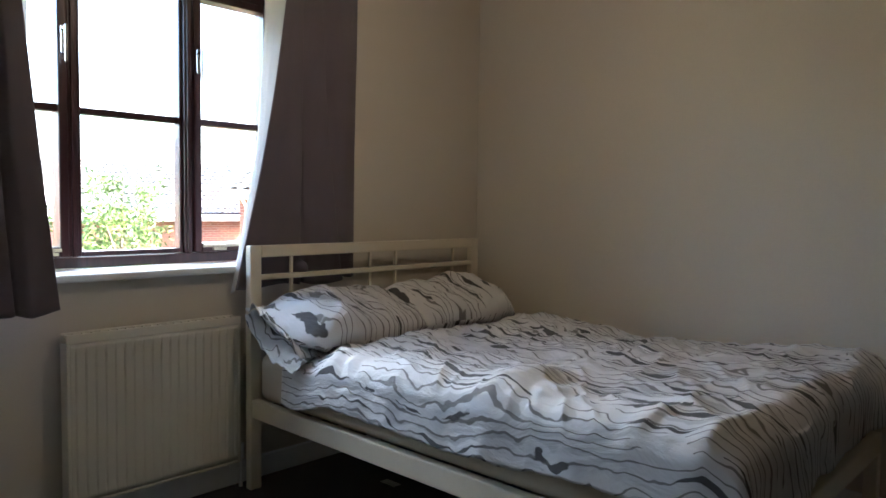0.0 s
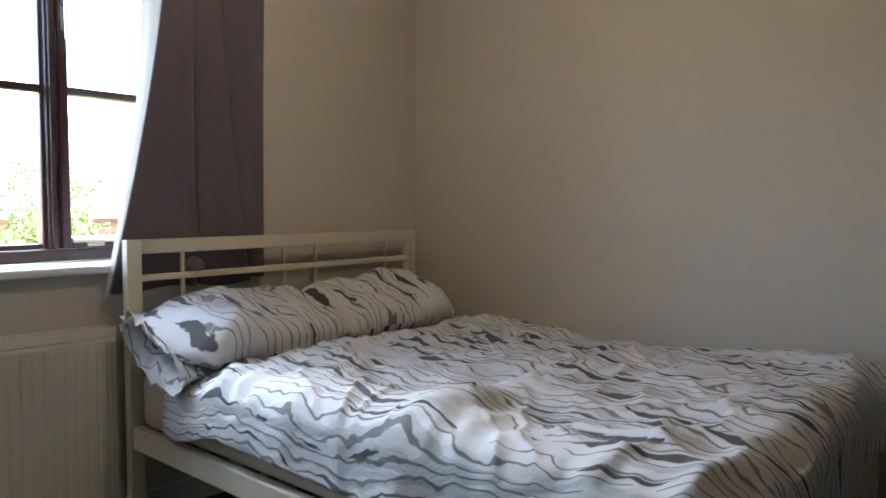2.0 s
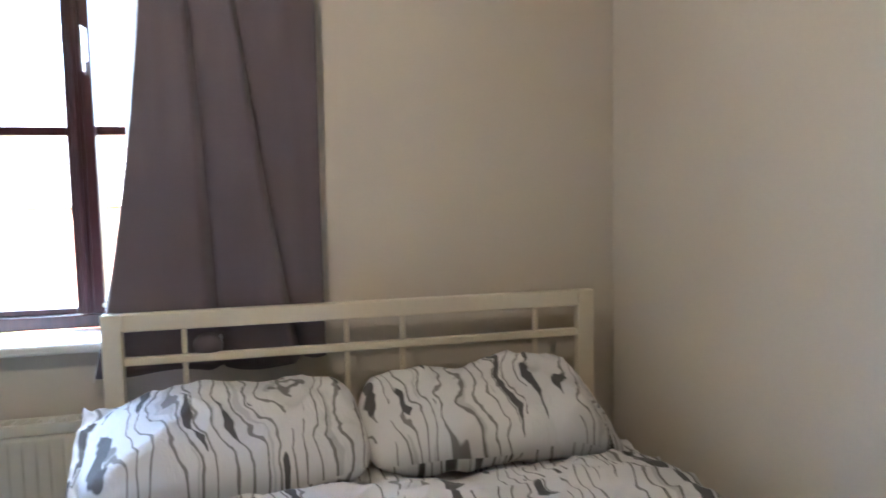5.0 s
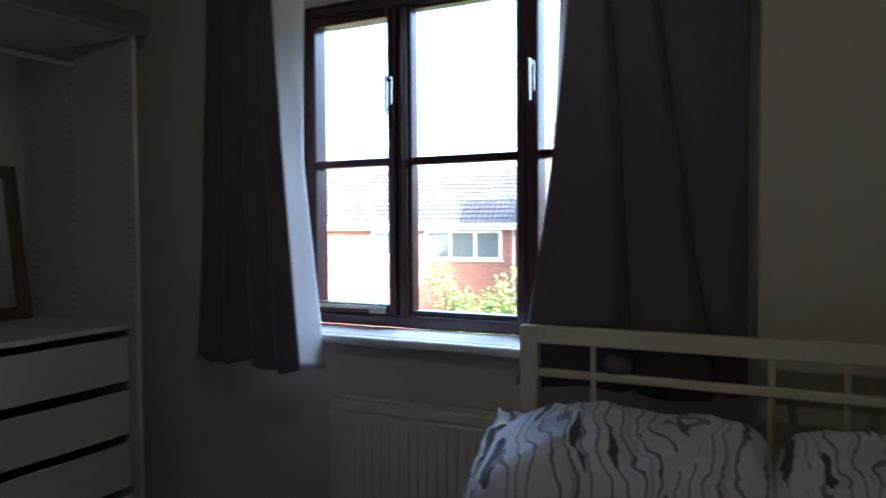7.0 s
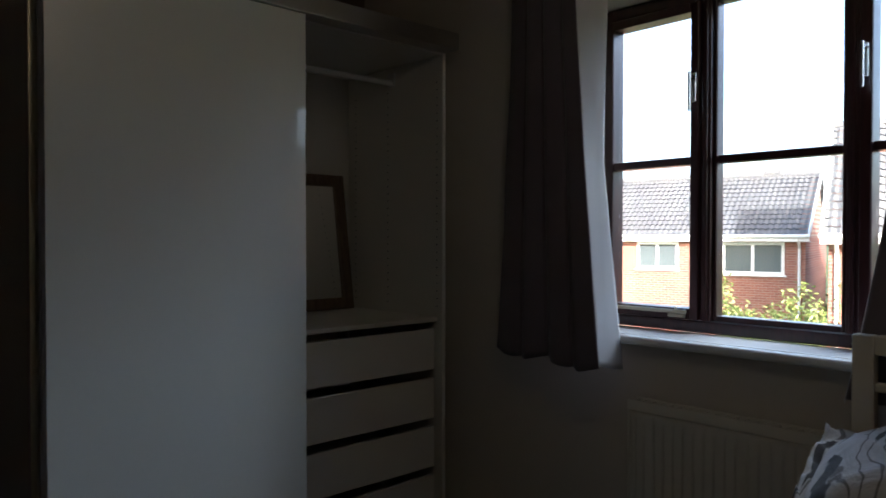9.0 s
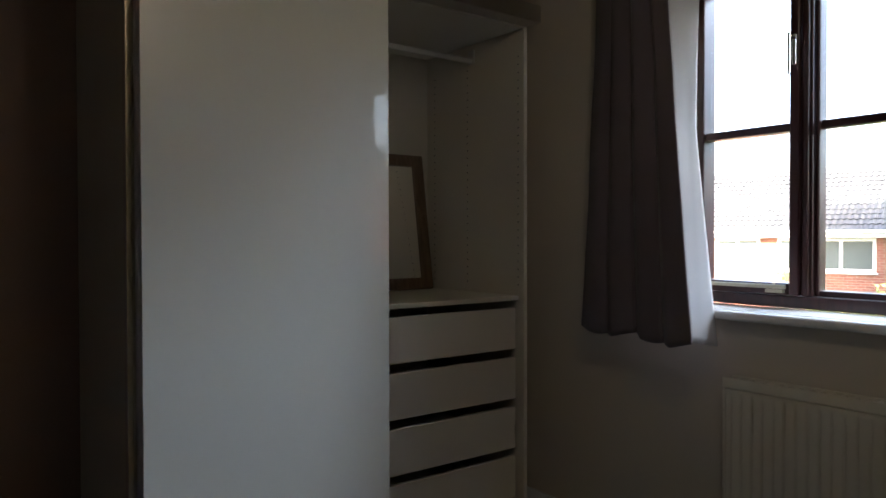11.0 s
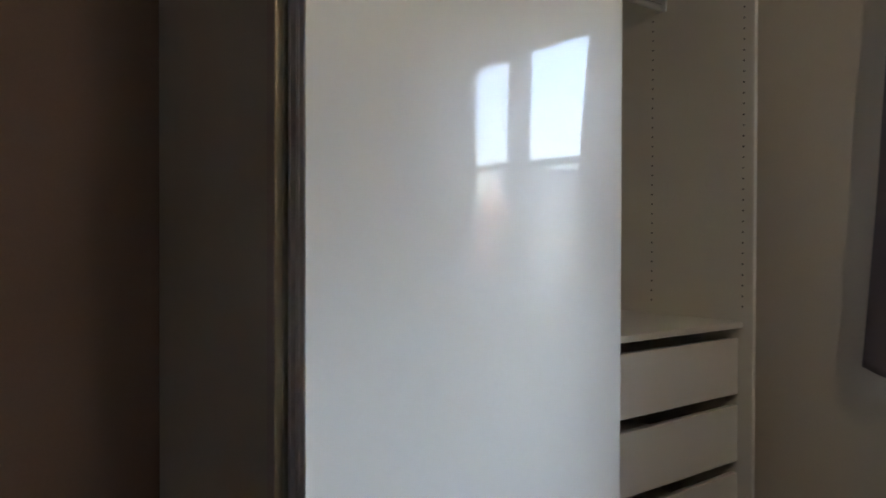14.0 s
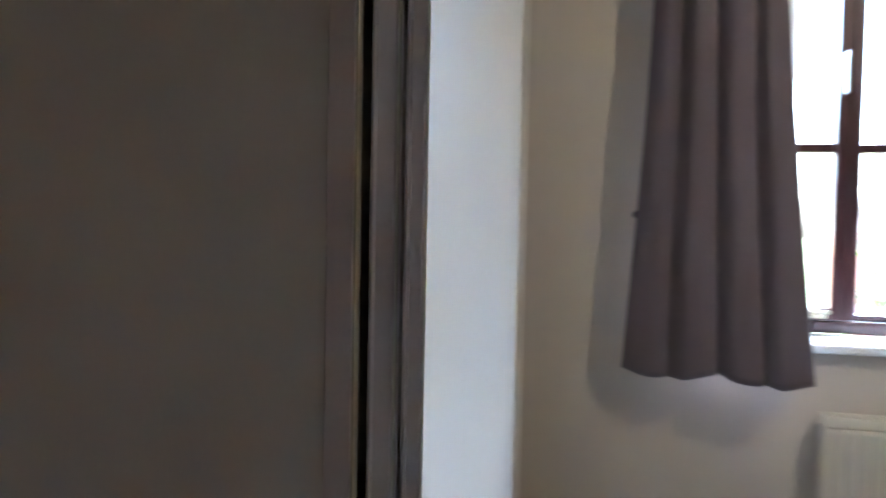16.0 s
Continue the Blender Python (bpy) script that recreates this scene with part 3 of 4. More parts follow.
def duvet():
    """One cloth: across from the wall over the mattress and down its open side, and along from the pillows over the foot."""
    nu, nv = 190, 240
    pts, uvs = [], []
    across, along = 1.44 + 0.13, 1.64 + 0.28
    for i in range(nu):
        s = across * i / (nu - 1)
        for j in range(nv):
            q = along * j / (nv - 1)
            if s < 1.30:
                x, dz, sx = -0.035 - s, 0.0, 0.0
            else:
                a = (s - 1.30)
                r = 0.10
                if a < r * 1.45:
                    th = a / r
                    x, dz = -1.335 - r * math.sin(th), -r * (1 - math.cos(th))
                else:
                    e = a - r * 1.45
                    x, dz = -1.335 - r * math.sin(1.45) - 0.05 * e, -r * (1 - math.cos(1.45)) - e
            if q < 1.64:
                y, dy = -0.34 - q, 0.0
            else:
                a = q - 1.64
                r = 0.115
                th = min(a / r, 1.45)
                e = max(a - r * 1.45, 0)
                y, dy = -1.98 - r * math.sin(th) - 0.06 * e, -r * (1 - math.cos(th)) - e
            far = max(0.0, 1 - s / 0.75)
            top = 0.640 + 0.014 * max(0.0, min(1.0, (-0.6 - y) / 1.2)) + 0.022 * max(0.0, min(1.0, (-1.6 - y) / 0.4))
            top -= far * 0.030 * math.exp(-((y + 1.1) / 0.40) ** 2)
            flat = 1.0 if dz > -0.05 and dy > -0.05 else 0.55
            z = top + dz + dy
            puff = 0.024 * wrinkle(x + 3, y * 0.8, 2.3) + 0.019 * wrinkle(x * 1.4, y * 0.7 + 7, 5.0) + 0.010 * wrinkle(x * 0.8 + y * 0.5, y * 1.4, 10.0)
            puff += 0.003 * wrinkle(x * 2.2 + 0.6 * y, y * 0.9 - x, 14.0) + 0.002 * wrinkle(x * 1.3, y * 2.1 + 4, 19.0)
            ridge = 0.034 * math.exp(-((y + 1.42 + 0.10 * (x + 0.7)) / 0.05) ** 2) * (0.5 + 0.5 * wrinkle(x, 1.0, 3.0))
            head = -0.040 * math.exp(-((y + 0.40) / 0.13) ** 2) + 0.012 * math.exp(-((y + 0.66) / 0.07) ** 2) + 0.005 * math.sin(y * 75 + 3 * wrinkle(x, 0.0, 4.0)) * math.exp(-((y + 0.66) / 0.12) ** 2)
            crumple = 0.013 * max(0.0, 1 - abs(wrinkle(x * 0.9 + 0.35 * y, y * 1.1 - 0.2 * x, 3.4)) * 2.2) ** 3
            crumple += 0.010 * max(0.0, 1 - abs(wrinkle(x * 1.2 - 0.5 * y + 5, y * 1.2, 6.5)) * 2.2) ** 3
            z += (puff + crumple - 0.003 + ridge + head) * flat
            if s < 0.10:
                z -= 0.02 * (1 - s / 0.10) ** 2
            hang = max(0.0, -dz - 0.04)
            x -= hang * (0.07 * wrinkle(0.3, y, 6.0) + 0.04 * wrinkle(0.9, y, 13.0)) + 0.25 * puff * (1 if dz < -0.03 else 0)
            z += hang * 0.16 * wrinkle(5.0, y, 2.2)
            hangf = max(0.0, -dy - 0.04)
            y -= hangf * (0.10 * wrinkle(x, 0.4, 6.0) + 0.06 * wrinkle(x, 2.0, 13.0))
            if hang > 0 and hangf > 0:
                z = max(z, 0.30)
            pts.append((x, y, max(z, 0.30)))
            uvs.append((s, q))
    d = part("duvet", sheet(pts, nu, nv, uvs), BEDDING, None, "white duvet with grey marbled veins, spread over the bed", True, "duvet")
    thicken(d, 0.014, -1.0)


duvet()


def pillow(centre, size, tilt, turn, roll, seed, label, droop=0.0, droop_far=0.0, slack=4.0):
    nu, nv = 60, 44
    w, h, th = size
    m = Matrix.Translation(centre) @ Euler((radians(tilt), radians(roll), radians(turn))).to_matrix().to_4x4()
    bm = bmesh.new()
    layer = bm.loops.layers.uv.new("cloth")
    for side in (1, -1):
        vs, uv = [], []
        for i in range(nu):
            u = -1 + 2 * i / (nu - 1)
            for j in range(nv):
                v = -1 + 2 * j / (nv - 1)
                px = u * w / 2 * (1 - 0.10 * abs(v) ** 3)
                py = v * h / 2 * (1 - 0.09 * abs(u) ** 3)
                body = max(0.0, (1 - abs(u) ** (slack if u < 0 else 4.0))) ** 0.55 * max(0.0, (1 - abs(v) ** 3.6)) ** 0.5
                edge = 1 - (1 - body) ** 3
                k = noise.noise(Vector((px * 7 + seed, py * 4, side * 2.0))) * 0.027 + noise.noise(Vector((px * 16 + seed, py * 8, side * 5.0))) * 0.013
                k += 0.010 * max(0.0, 1 - abs(noise.noise(Vector((px * 6 + py * 3 + seed, py * 3.5, side * 3.0)))) * 2.4) ** 3 + 0.006 * max(0.0, 1 - abs(noise.noise(Vector((px * 13 - py * 6 + seed, py * 7, side * 1.0)))) * 2.4) ** 3 - 0.003
                sag = 0.028 * noise.noise(Vector((px * 2.4 + seed * 3, py * 2.4, 0.0)))
                pz = side * (th / 2 * body + k * edge) + sag * edge - 0.02 * math.cos(u * 2.5) - 0.03 * max(0.0, abs(u) - 0.6) * (1 - abs(v)) - droop * max(0.0, -u - 0.45) - droop_far * max(0.0, u - 0.45) ** 1.5
                vs.append(bm.verts.new(m @ Vector((px, py, pz))))
                uv.append((px + seed * 1.7, py + seed + (0 if side > 0 else 3.3)))
        for i in range(nu - 1):
            for j in range(nv - 1):
                ids = (i * nv + j, (i + 1) * nv + j, (i + 1) * nv + j + 1, i * nv + j + 1)
                ids = ids if side > 0 else ids[::-1]
                f = bm.faces.new([vs[a] for a in ids])
                for loop, a in zip(f.loops, ids):
                    loop[layer].uv = uv[a]
    bmesh.ops.remove_doubles(bm, verts=bm.verts, dist=0.0015)
    return part("pillow", bm, BEDDING, None, label, True, "pillow", group="pillows on the bed")


near_pillow = pillow((-1.100, -0.325, 0.712), (0.67, 0.42, 0.185), 17, 7, 3, 1.3, "plump white pillow with grey marbled print, against the headboard", 0.10, 0.0, 2.3)
pillow((-0.425, -0.300, 0.722), (0.71, 0.38, 0.160), 17, -2, -3, 4.1, "white pillow with grey marbled print, leaning on the headboard", 0.06, 0.28)


def pillowcase_mouth(parent, x, y0, y1, z_front, z_back):
    """The open end of a pillowcase: two lips of cloth that part, the upper one crumpled."""
    for lip, name in ((1, "upper_lip"), (-1, "lower_lip")):
        pts, uvs, nu, nv = [], [], 34, 12
        for i in range(nu):
            f = i / (nu - 1)
            y, z = y0 + (y1 - y0) * f, z_front + (z_back - z_front) * f
            belly = math.sin(math.pi * f) ** 0.6
            for j in range(nv):
                g = j / (nv - 1)
                out = 0.095 * g * (0.75 + 0.25 * f) + 0.010 * noise.noise(Vector((f * 7, g * 2, lip)))
                part_z = (belly * (0.012 + 0.030 * g) if lip > 0 else -belly * (0.030 + 0.050 * g) - 0.025 * g * g)
                ruck = 0.022 * noise.noise(Vector((f * 9, g * 3, 2.0 + lip))) * (0.4 + g)
                pts.append((x + 0.05 - out, y + 0.4 * ruck, z + part_z + ruck))
                uvs.append((0.085 * g + 7.3 + lip, 0.45 * f))
        lip_mesh = part(name, sheet(pts, nu, nv, uvs), BEDDING, parent, "open crumpled end of the pillowcase", True)
        thicken(lip_mesh, 0.0015)


pillowcase_mouth(near_pillow, -1.425, -0.480, -0.145, 0.600, 0.755)

tag = thing("paper_tag", (-0.97, -0.456, 0.0), "small white paper tag lying on the carpet", "paper")
part("sheet", box(-0.99, -0.95, -0.50, -0.415, 0.0, 0.002), PAPER, tag)


# ---- wardrobe ----
def wardrobe():
    y0, y1, x0, x1, top = -1.613, -0.084, LX + 0.002, -2.975, 2.008
    w = thing("wardrobe", ((x0 + x1) / 2, (y0 + y1) / 2, 0.0), "white wardrobe with gloss sliding doors, one half standing open", "wardrobe")
    t = 0.018
    part("side_panel", box(x0, x1, y0, y0 + t, 0.0, top, 0.0015), CHIP, w, "plain white end panel")
    right = part("side_panel", box(x0, x1, y1 - t, y1, 0.0, top, 0.0015), CHIP, w, "white side panel drilled with shelf holes")
    part("divider", box(x0 + 0.006, x1 - 0.001, -0.866, -0.848, 0.06, top - 0.0185, 0.0015), CHIP, w)
    part("back_panel", box(x0, x0 + 0.0055, y0 + t + 0.0005, y1 - t - 0.0005, 0.0, top - 0.0185), CHIP, w)
    part("top_panel", box(x0, x1, y0 + t + 0.0005, y1 - t - 0.0005, top - t, top, 0.0015), CHIP, w)
    part("bottom_panel", box(x0 + 0.006, x1, y0 + t + 0.0005, y1 - t - 0.0005, 0.04, 0.0595, 0.0015), CHIP, w)
    part("plinth", box(x1 - 0.04, x1 - 0.022, y0 + t + 0.0005, y1 - t - 0.0005, 0.0, 0.0395), CHIP, w)
    part("side_trim", box(x1 - 0.030, x1 - 0.001, y0 - 0.003, y0 - 0.0005, 0.0, top, 0.001), TRIMGREY, w, "brown-grey edge trim")
    part("edge_band", box(x1 + 0.0003, x1 + 0.0028, y0 - 0.003, y0 + 0.012, 0.023, top - 0.013, 0.001), BRASS, w, "tan edge band")
    # sliding track over and under the doors
    part("track", box(x1 + 0.0005, -2.896, y0, y1, top - 0.012, top + 0.055, 0.003), ALU, w, "aluminium sliding track")
    part("track", box(x1 + 0.0005, -2.896, y0, y1, 0.0, 0.022, 0.002), ALU, w, "aluminium floor track")
    skewed = []
    # the two doors stand one behind the other over the closed half
    for dx0, dx1, dy0, dy1 in ((-2.929, -2.904, -1.596, -0.796), (-2.9655, -2.935, -1.594, -0.812)):
        d = part("sliding_door", box(dx1 - 0.003, dx1, dy0 + 0.001, dy1, 0.026, top - 0.014, 0.001), DOOR_GLOSS, w, "high-gloss white sliding door")
        skewed.append(d)
        part("core", box(dx0 + 0.004, dx1 - 0.0035, dy0 + 0.012, dy1 - 0.012, 0.028, top - 0.016), CHIP, d)
        bm = box(dx0, dx1 - 0.0035, dy0, dy0 + 0.0115, 0.026, top - 0.014, 0.002)
        rod((dx0 + 0.004, dy0, 0.03), (dx0 + 0.004, dy0, top - 0.016), 0.0028, 8, bm=bm)
        part("edge_profile", bm, PROFILE, d, "grey metal door edge")
        part("edge_profile", box(dx0, dx1 - 0.0035, dy1 - 0.0115, dy1 - 0.0005, 0.026, top - 0.014, 0.001), ALU, d)
    part("guide_rib", box(-2.9345, -2.9325, -1.590, -1.575, 0.03, top - 0.016), PROFILE, w, "pale rib between the two doors")
    skewed[0].rotation_euler.z = radians(0.22)  # the outer door hangs a little askew in its track
    # drilled holes
    for hx in (-3.008, -3.333, -3.575):
        for i in range(30):
            hz = 0.955 + i * 0.032
            part("pin_hole", rod((hx, y1 - t - 0.0012, hz), (hx, y1 - t + 0.001, hz), 0.0028, 8), BLACK, right)
    # shelf over the drawers, drawers, hanging rail
    a, b = -0.8475, y1 - t - 0.0005
    part("shelf", box(x0 + 0.006, x1 - 0.03, a, b, 0.893, 0.911, 0.0015), CHIP, w, "white shelf over the drawers")
    for k in range(4):
        zb = 0.694 - 0.203 * k
        d = part("drawer", box(-3.035, -3.017, a + 0.004, b - 0.006, zb, zb + 0.168, 0.0015), DRAWER, w, "white drawer front with a finger gap above")
        part("drawer_box", box(x0 + 0.04, -3.0355, a + 0.02, b - 0.02, zb + 0.012, zb + 0.05, 0.001), CHIP, d)
    part("hanging_rail", rod((-3.30, a, 1.92), (-3.30, b, 1.92), 0.0125, 16), GLOSS_WHITE, w, "white hanging rail", smooth=True)
    for yy in (a + 0.001, b - 0.009):
        part("rail_socket", box(-3.322, -3.278, yy, yy + 0.008, 1.905, 1.965, 0.002), GLOSS_WHITE, w)


wardrobe()


def framed_mirror():
    """Stands on the shelf and leans on the back of the wardrobe."""
    w, h, t = 0.42, 0.62, 0.022
    m = thing("framed_mirror", (-3.53, -0.37, 0.911), "mirror in a brown wooden frame, leaning in the wardrobe", "mirror")
    lean = Matrix.Translation((-3.535, -0.365, 0.9125)) @ Euler((0, radians(-8.3), radians(0))).to_matrix().to_4x4()

    def leaned(bm):
        bmesh.ops.transform(bm, matrix=lean, verts=bm.verts)
        return bm

    f = 0.052
    for ya, yb, za, zc in ((-w / 2, -w / 2 + f, 0, h), (w / 2 - f, w / 2, 0, h), (-w / 2 + f + 0.0004, w / 2 - f - 0.0004, 0, f), (-w / 2 + f + 0.0004, w / 2 - f - 0.0004, h - f, h)):
        part("frame", leaned(box(0, t, ya, yb, za, zc, 0.004)), FRAMEWOOD, m)
    part("mirror_glass", leaned(box(0.004, 0.010, -w / 2 + f - 0.003, w / 2 - f + 0.003, f - 0.003, h - f + 0.003)), MIRROR, m, "silvered mirror glass")


framed_mirror()

# ---- ceiling lamp ----
lamp = thing("pendant_lamp", (LAMP_AT[0], LAMP_AT[1], CEIL), "warm lit pendant lamp hanging from the ceiling", "lamp")
part("ceiling_rose", rod((LAMP_AT[0], LAMP_AT[1], CEIL), (LAMP_AT[0], LAMP_AT[1], CEIL - 0.03), 0.045, 24, r2=0.03), GLOSS_WHITE, lamp)
part("flex", rod((LAMP_AT[0], LAMP_AT[1], CEIL - 0.03), (LAMP_AT[0], LAMP_AT[1], LAMP_AT[2] + 0.06), 0.004, 8), GLOSS_WHITE, lamp)
part("lamp_holder", rod((LAMP_AT[0], LAMP_AT[1], LAMP_AT[2] + 0.06), (LAMP_AT[0], LAMP_AT[1], LAMP_AT[2] + 0.025), 0.018, 16), GLOSS_WHITE, lamp)
bm = bmesh.new()
bmesh.ops.create_uvsphere(bm, u_segments=20, v_segments=12, radius=0.03, matrix=Matrix.Translation((LAMP_AT[0], LAMP_AT[1], LAMP_AT[2] - 0.004)))
part("bulb", bm, BULB, lamp, "warm glowing bulb", True)

# ---- outside ----
part("ground", box(-200, 200, -200, 400, GROUND - 0.4, GROUND), GRASS, None, "lawns and gardens seen below the window", kind="structure", category="ground")


def roof_slope(x0, x1, y0, z0, y1, z1, parent, label):
    """Courses of wavy tiles, each lapping the one below."""
    run, rise = y1 - y0, z1 - z0
    length = math.hypot(run, rise)
    n = max(3, round(length / 0.30))
    ny, nz = -rise / length, abs(run) / length
    if run < 0:
        ny = rise / length
    nx = max(2, round((x1 - x0) / 0.034))
    verts, faces = [], []
    for k in range(n):
        for e, lift in ((0, 0.045), (1.06, 0.012)):
            f = (k + e) / n
            for i in range(nx + 1):
                x = x0 + (x1 - x0) * i / nx
                wave = 0.017 * math.cos(2 * math.pi * x / 0.17) + (0.004 * math.sin(12.9 * k + 3.7 * math.floor(x / 0.33)))
                o = lift + wave
                verts.append((x, y0 + run * f + ny * o, z0 + rise * f + nz * o))
        base = k * 2 * (nx + 1)
        for i in range(nx):
            faces.append((base + i, base + i + 1, base + nx + 2 + i, base + nx + 1 + i))
    me = bpy.data.meshes.new("tiles")
    me.from_pydata(verts, [], faces)
    bm = bmesh.new()
    bm.from_mesh(me)
    bpy.data.meshes.remove(me)
    return part("tiles", bm, TILE, parent, label, kind="stuff")


def house_window(x0, x1, z0, z1, y, lights, house):
    w = part("window", box(x0, x1, y - 0.03, y + 0.02, z1 - 0.09, z1, 0.008), UPVC, house, "white plastic framed window")
    part("sill", box(x0 - 0.05, x1 + 0.05, y - 0.09, y + 0.02, z0 - 0.05, z0, 0.008), UPVC, w)
    part("frame", box(x0, x1, y - 0.03, y + 0.02, z0 + 0.001, z0 + 0.09, 0.008), UPVC, w)
    for i in range(lights + 1):
        xx = x0 + 0.045 + (x1 - x0 - 0.09) * i / lights
        part("frame", box(xx - 0.045, xx + 0.045, y - 0.032, y + 0.02, z0 + 0.0905, z1 - 0.0905, 0.008), UPVC, w)
    for i in range(lights):
        xa = x0 + 0.045 + (x1 - x0 - 0.09) * i / lights + 0.0455
        xb = x0 + 0.045 + (x1 - x0 - 0.09) * (i + 1) / lights - 0.0455
        part("pane", box(xa, xb, y - 0.008, y + 0.01, z0 + 0.0905, z1 - 0.0905), DARKGLASS, w)


def house(x0, x1, y, eave, ridge_y, ridge_z, windows, label, pipe, pivot, turn):
    h = thing("house", ((x0 + x1) / 2, y, GROUND), label, "house", "houses across the gardens")
    depth = (ridge_y - y) * 2
    bm = box(x0, x1, y, y + depth, GROUND, eave)
    part("wall", bm, BRICK, h)
    for gx in (x0 + 0.001, x1 - 0.22):
        bm = bmesh.new()
        a = [bm.verts.new(p) for p in ((gx, y, eave), (gx, y + depth, eave), (gx, ridge_y, ridge_z - 0.1))]
        b = [bm.verts.new((v.co.x + 0.219, v.co.y, v.co.z)) for v in a]
        bm.faces.new(a)
        bm.faces.new(b[::-1])
        for i in range(3):
            bm.faces.new((a[i], a[(i + 1) % 3], b[(i + 1) % 3], b[i]))
        bmesh.ops.recalc_face_normals(bm, faces=bm.faces)
        part("gable", bm, BRICK, h)
    k = (ridge_z - eave) / (ridge_y - y)
    roof_slope(x0 - 0.12, x1 + 0.12, y - 0.35, eave + 0.02 - 0.35 * k + 0.25, ridge_y, ridge_z, h, "grey wavy concrete tiles")
    roof_slope(x0 - 0.12, x1 + 0.12, y + depth + 0.35, eave + 0.02 - 0.35 * k + 0.25, ridge_y, ridge_z, h, "grey wavy concrete tiles")
    part("ridge", rod((x0 - 0.12, ridge_y, ridge_z + 0.02), (x1 + 0.12, ridge_y, ridge_z + 0.02), 0.11, 10), TILE, h)
    part("ridge_vent", box(x1 - 1.6, x1 - 1.1, ridge_y - 0.14, ridge_y + 0.14, ridge_z + 0.06, ridge_z + 0.2, 0.02), TILE, h)
    part("fascia", box(x0 - 0.14, x1 + 0.14, y - 0.36, y - 0.33, eave - 0.16, eave + 0.05, 0.005), UPVC, h, "white fascia board")
    part("soffit", box(x0 - 0.14, x1 + 0.14, y - 0.329, y - 0.001, eave - 0.16, eave - 0.145), UPVC, h)
    part("gutter", rod((x0 - 0.16, y - 0.42, eave + 0.0), (x1 + 0.16, y - 0.42, eave + 0.0), 0.055, 10), UPVC, h, "white plastic gutter")
    for gx in (x0 - 0.14, x1 + 0.10):
        bm = bmesh.new()
        q = [bm.verts.new(p) for p in ((gx, y - 0.36, eave - 0.12), (gx, ridge_y, ridge_z - 0.08), (gx, ridge_y, ridge_z + 0.13), (gx, y - 0.36, eave + 0.13))]
        q2 = [bm.verts.new((v.co.x + 0.04, v.co.y, v.co.z)) for v in q]
        bm.faces.new(q)
        bm.faces.new(q2[::-1])
        for i in range(4):
            bm.faces.new((q[i], q[(i + 1) % 4], q2[(i + 1) % 4], q2[i]))
        bmesh.ops.recalc_face_normals(bm, faces=bm.faces)
        part("verge_board", bm, UPVC, h)
    if pipe is not None:
        bm = rod((pipe, y - 0.06, GROUND), (pipe, y - 0.06, eave - 0.35), 0.04, 10)
        rod((pipe, y - 0.06, eave - 0.35), (pipe, y - 0.40, eave - 0.06), 0.04, 10, bm=bm)
        part("downpipe", bm, UPVC, h, "white plastic downpipe")
    for wx0, wx1, wz0, wz1, n in windows:
        house_window(wx0, wx1, wz0, wz1, y, n, h)
    swing = Matrix.Rotation(radians(turn), 3, "Z")
    corner = Vector((pivot, y, GROUND))
    h.location = corner + swing @ (h.location - corner)
    h.rotation_euler.z = radians(turn)
    return h


house(-17.2, -9.05, 20.0, 1.28, 23.0, 3.30, ((-14.05, -12.7, 0.22, 1.10, 2), (-12.2, -9.6, 0.12, 1.10, 3)), "red brick house with a grey tiled roof", -9.2, -9.05, 14)
house(-6.35, 1.2, 14.0, 1.27, 17.4, 4.0, (), "red brick house with a grey tiled roof, nearer", -6.2, -6.35, 16)
house(4.2, 10.0, 19.0, 0.75, 22.0, 2.45, (), "red brick house with a grey tiled roof, behind the tree", 4.4, 4.2, -12)
house(6.4, 10.2, 12.95, 1.42, 15.9, 3.05, ((7.2, 8.3, 0.05, 1.0, 2), (9.0, 9.8, 0.05, 1.0, 2)), "red brick house with a long grey tiled roof, side on", 6.6, 6.4, -58)
house(12.8, 15.8, 6.05, 1.55, 8.55, 3.5, (), "red brick gabled wing with white verge boards", None, 12.8, 41)


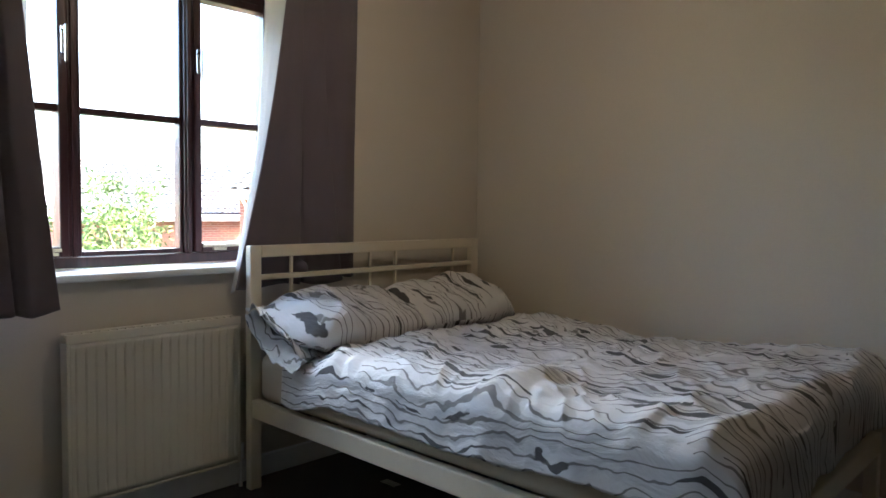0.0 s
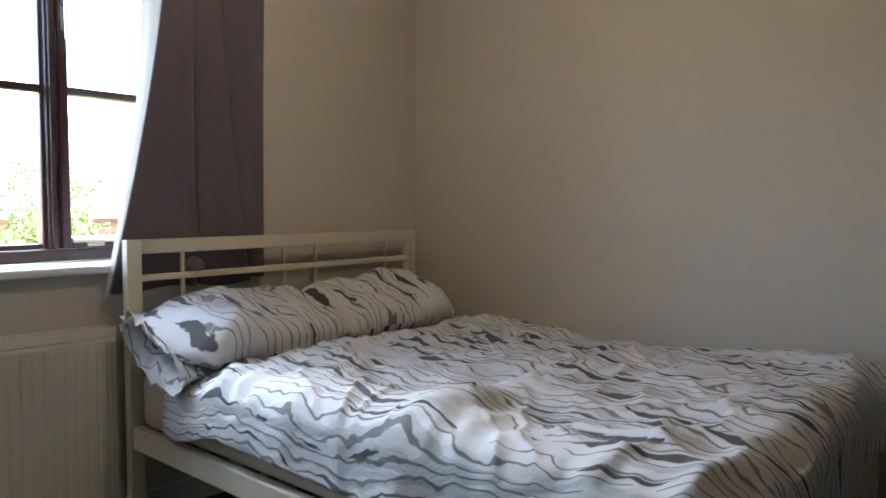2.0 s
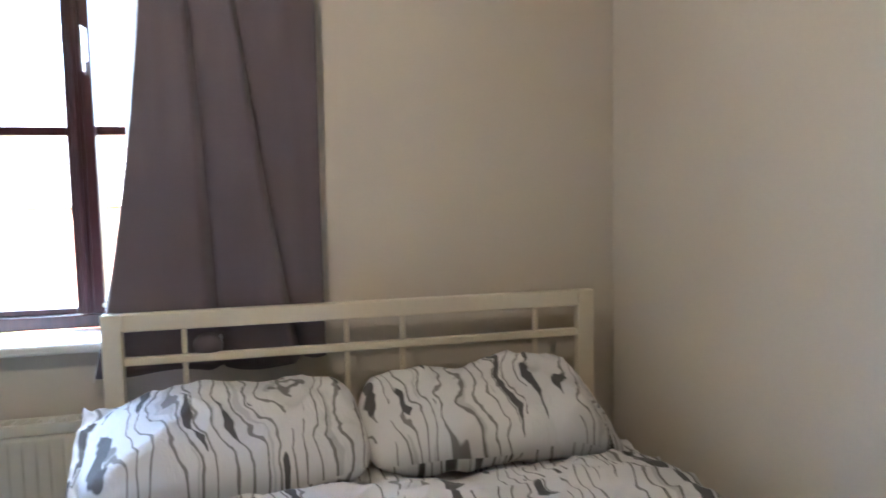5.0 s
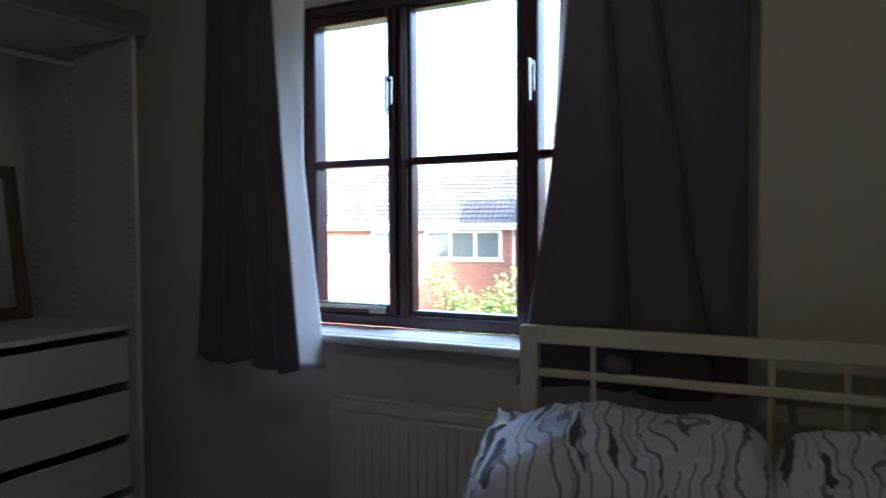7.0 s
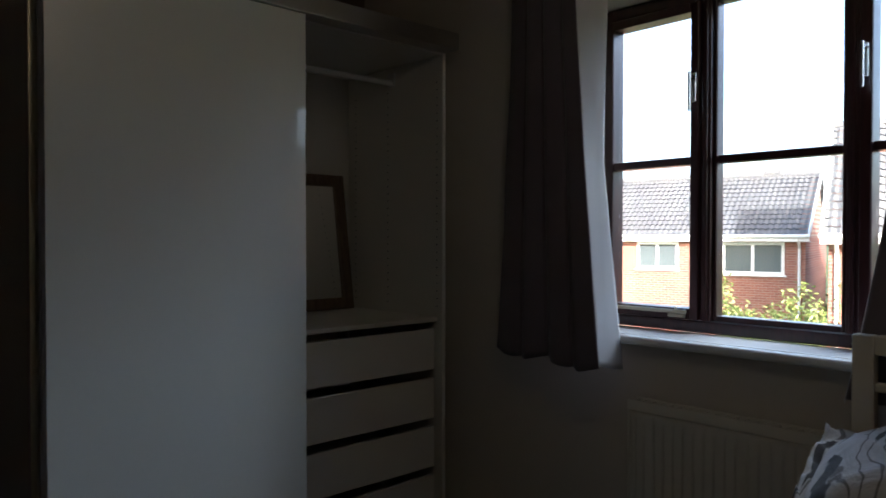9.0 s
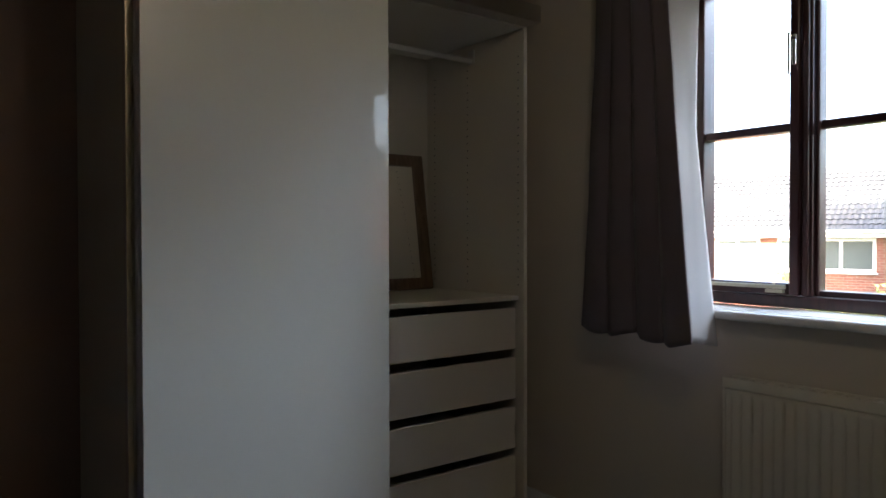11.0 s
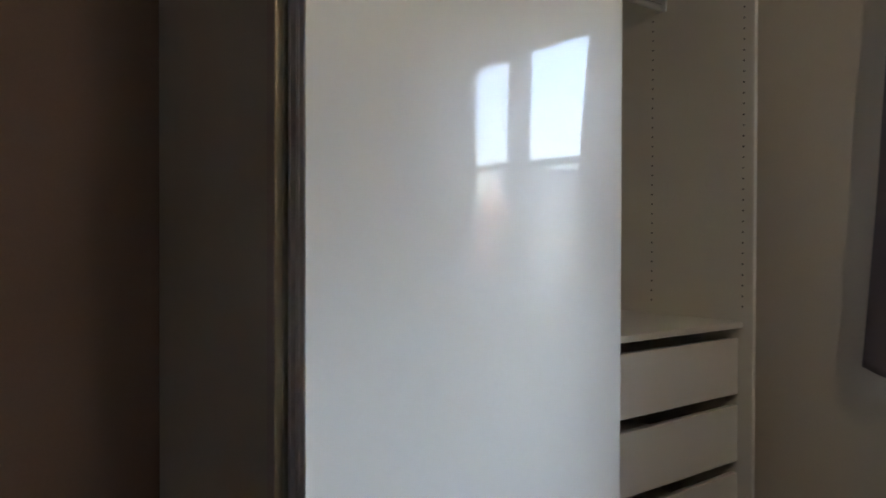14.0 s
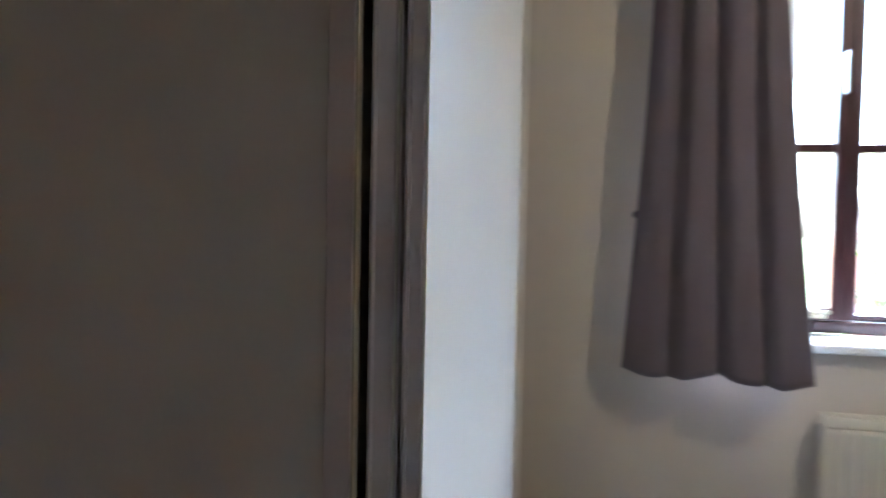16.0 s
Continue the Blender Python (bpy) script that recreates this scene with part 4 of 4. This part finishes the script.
def leafy(name, at, height, spread, leaves, leaf, seed, label, category, trunk, size):
    """A trunk with limbs, and many small leaves set along the twigs."""
    rnd = random.Random(seed)
    t = thing(name, at, label, category)
    bm = bmesh.new()
    base = Vector(at)
    rod(base, base + Vector((0.05, 0.03, height * 0.75)), trunk, 9, bm=bm, r2=trunk * 0.4)
    tips = []
    for i in range(26):
        h = rnd.uniform(0.15, 0.72)
        a = rnd.uniform(0, 6.283)
        start = base + Vector((0, 0, height * h))
        reach = spread * rnd.uniform(0.5, 1.0) * (1.15 - 0.45 * h)
        end = start + Vector((math.cos(a) * reach, math.sin(a) * reach, height * rnd.uniform(0.08, 0.36)))
        rod(start, end, trunk * 0.3, 6, bm=bm, r2=trunk * 0.06)
        for k in range(4):
            f = rnd.uniform(0.35, 1.0)
            s = start.lerp(end, f)
            e = s + Vector((rnd.uniform(-1, 1), rnd.uniform(-1, 1), rnd.uniform(0.0, 1.4))) * spread * 0.36
            rod(s, e, trunk * 0.09, 5, bm=bm, r2=trunk * 0.03)
            tips.append((s, e))
    part("trunk", bm, BARK, t)
    verts, faces = [], []
    for i in range(leaves):
        s, e = tips[rnd.randrange(len(tips))]
        c = s.lerp(e, rnd.uniform(0.1, 1.05)) + Vector((rnd.gauss(0, 1), rnd.gauss(0, 1), rnd.gauss(0, 1))) * size * 1.6
        d = Vector((rnd.uniform(-1, 1), rnd.uniform(-1, 1), rnd.uniform(-0.4, 1))).normalized() * size * rnd.uniform(0.7, 1.3)
        n = d.cross(Vector((rnd.uniform(-1, 1), rnd.uniform(-1, 1), rnd.uniform(-1, 1)))).normalized() * size * 0.36
        b = len(verts)
        verts += [c - d, c + n, c + d, c - n]
        faces.append((b, b + 1, b + 2, b + 3))
    me = bpy.data.meshes.new("leaves")
    me.from_pydata(verts, [], faces)
    bm = bmesh.new()
    bm.from_mesh(me)
    bpy.data.meshes.remove(me)
    part("crown", bm, leaf, t, kind="stuff")


leafy("shrub", (-5.3, 8.8, GROUND), 3.75, 1.6, 15000, LEAF, 5, "tall yellow-green garden shrub with upright sprigs", "shrub", 0.06, 0.045)
leafy("tree", (2.3, 10.0, GROUND), 4.9, 1.3, 9000, LEAF2, 9, "slender green garden tree", "tree", 0.10, 0.055)
leafy("shrub", (-9.2, 26.0, GROUND), 4.2, 1.4, 5000, LEAF2, 14, "green bush between the two houses", "shrub", 0.08, 0.09)
lower = thing("lower_storey", (-1.75, -1.6, GROUND), "plain red brick storey under the room", "wall", kind="structure")
part("wall", box(LX - 0.12, RX + 0.12, BACK - 0.12, 0.30, GROUND, -0.152), BRICK, lower)
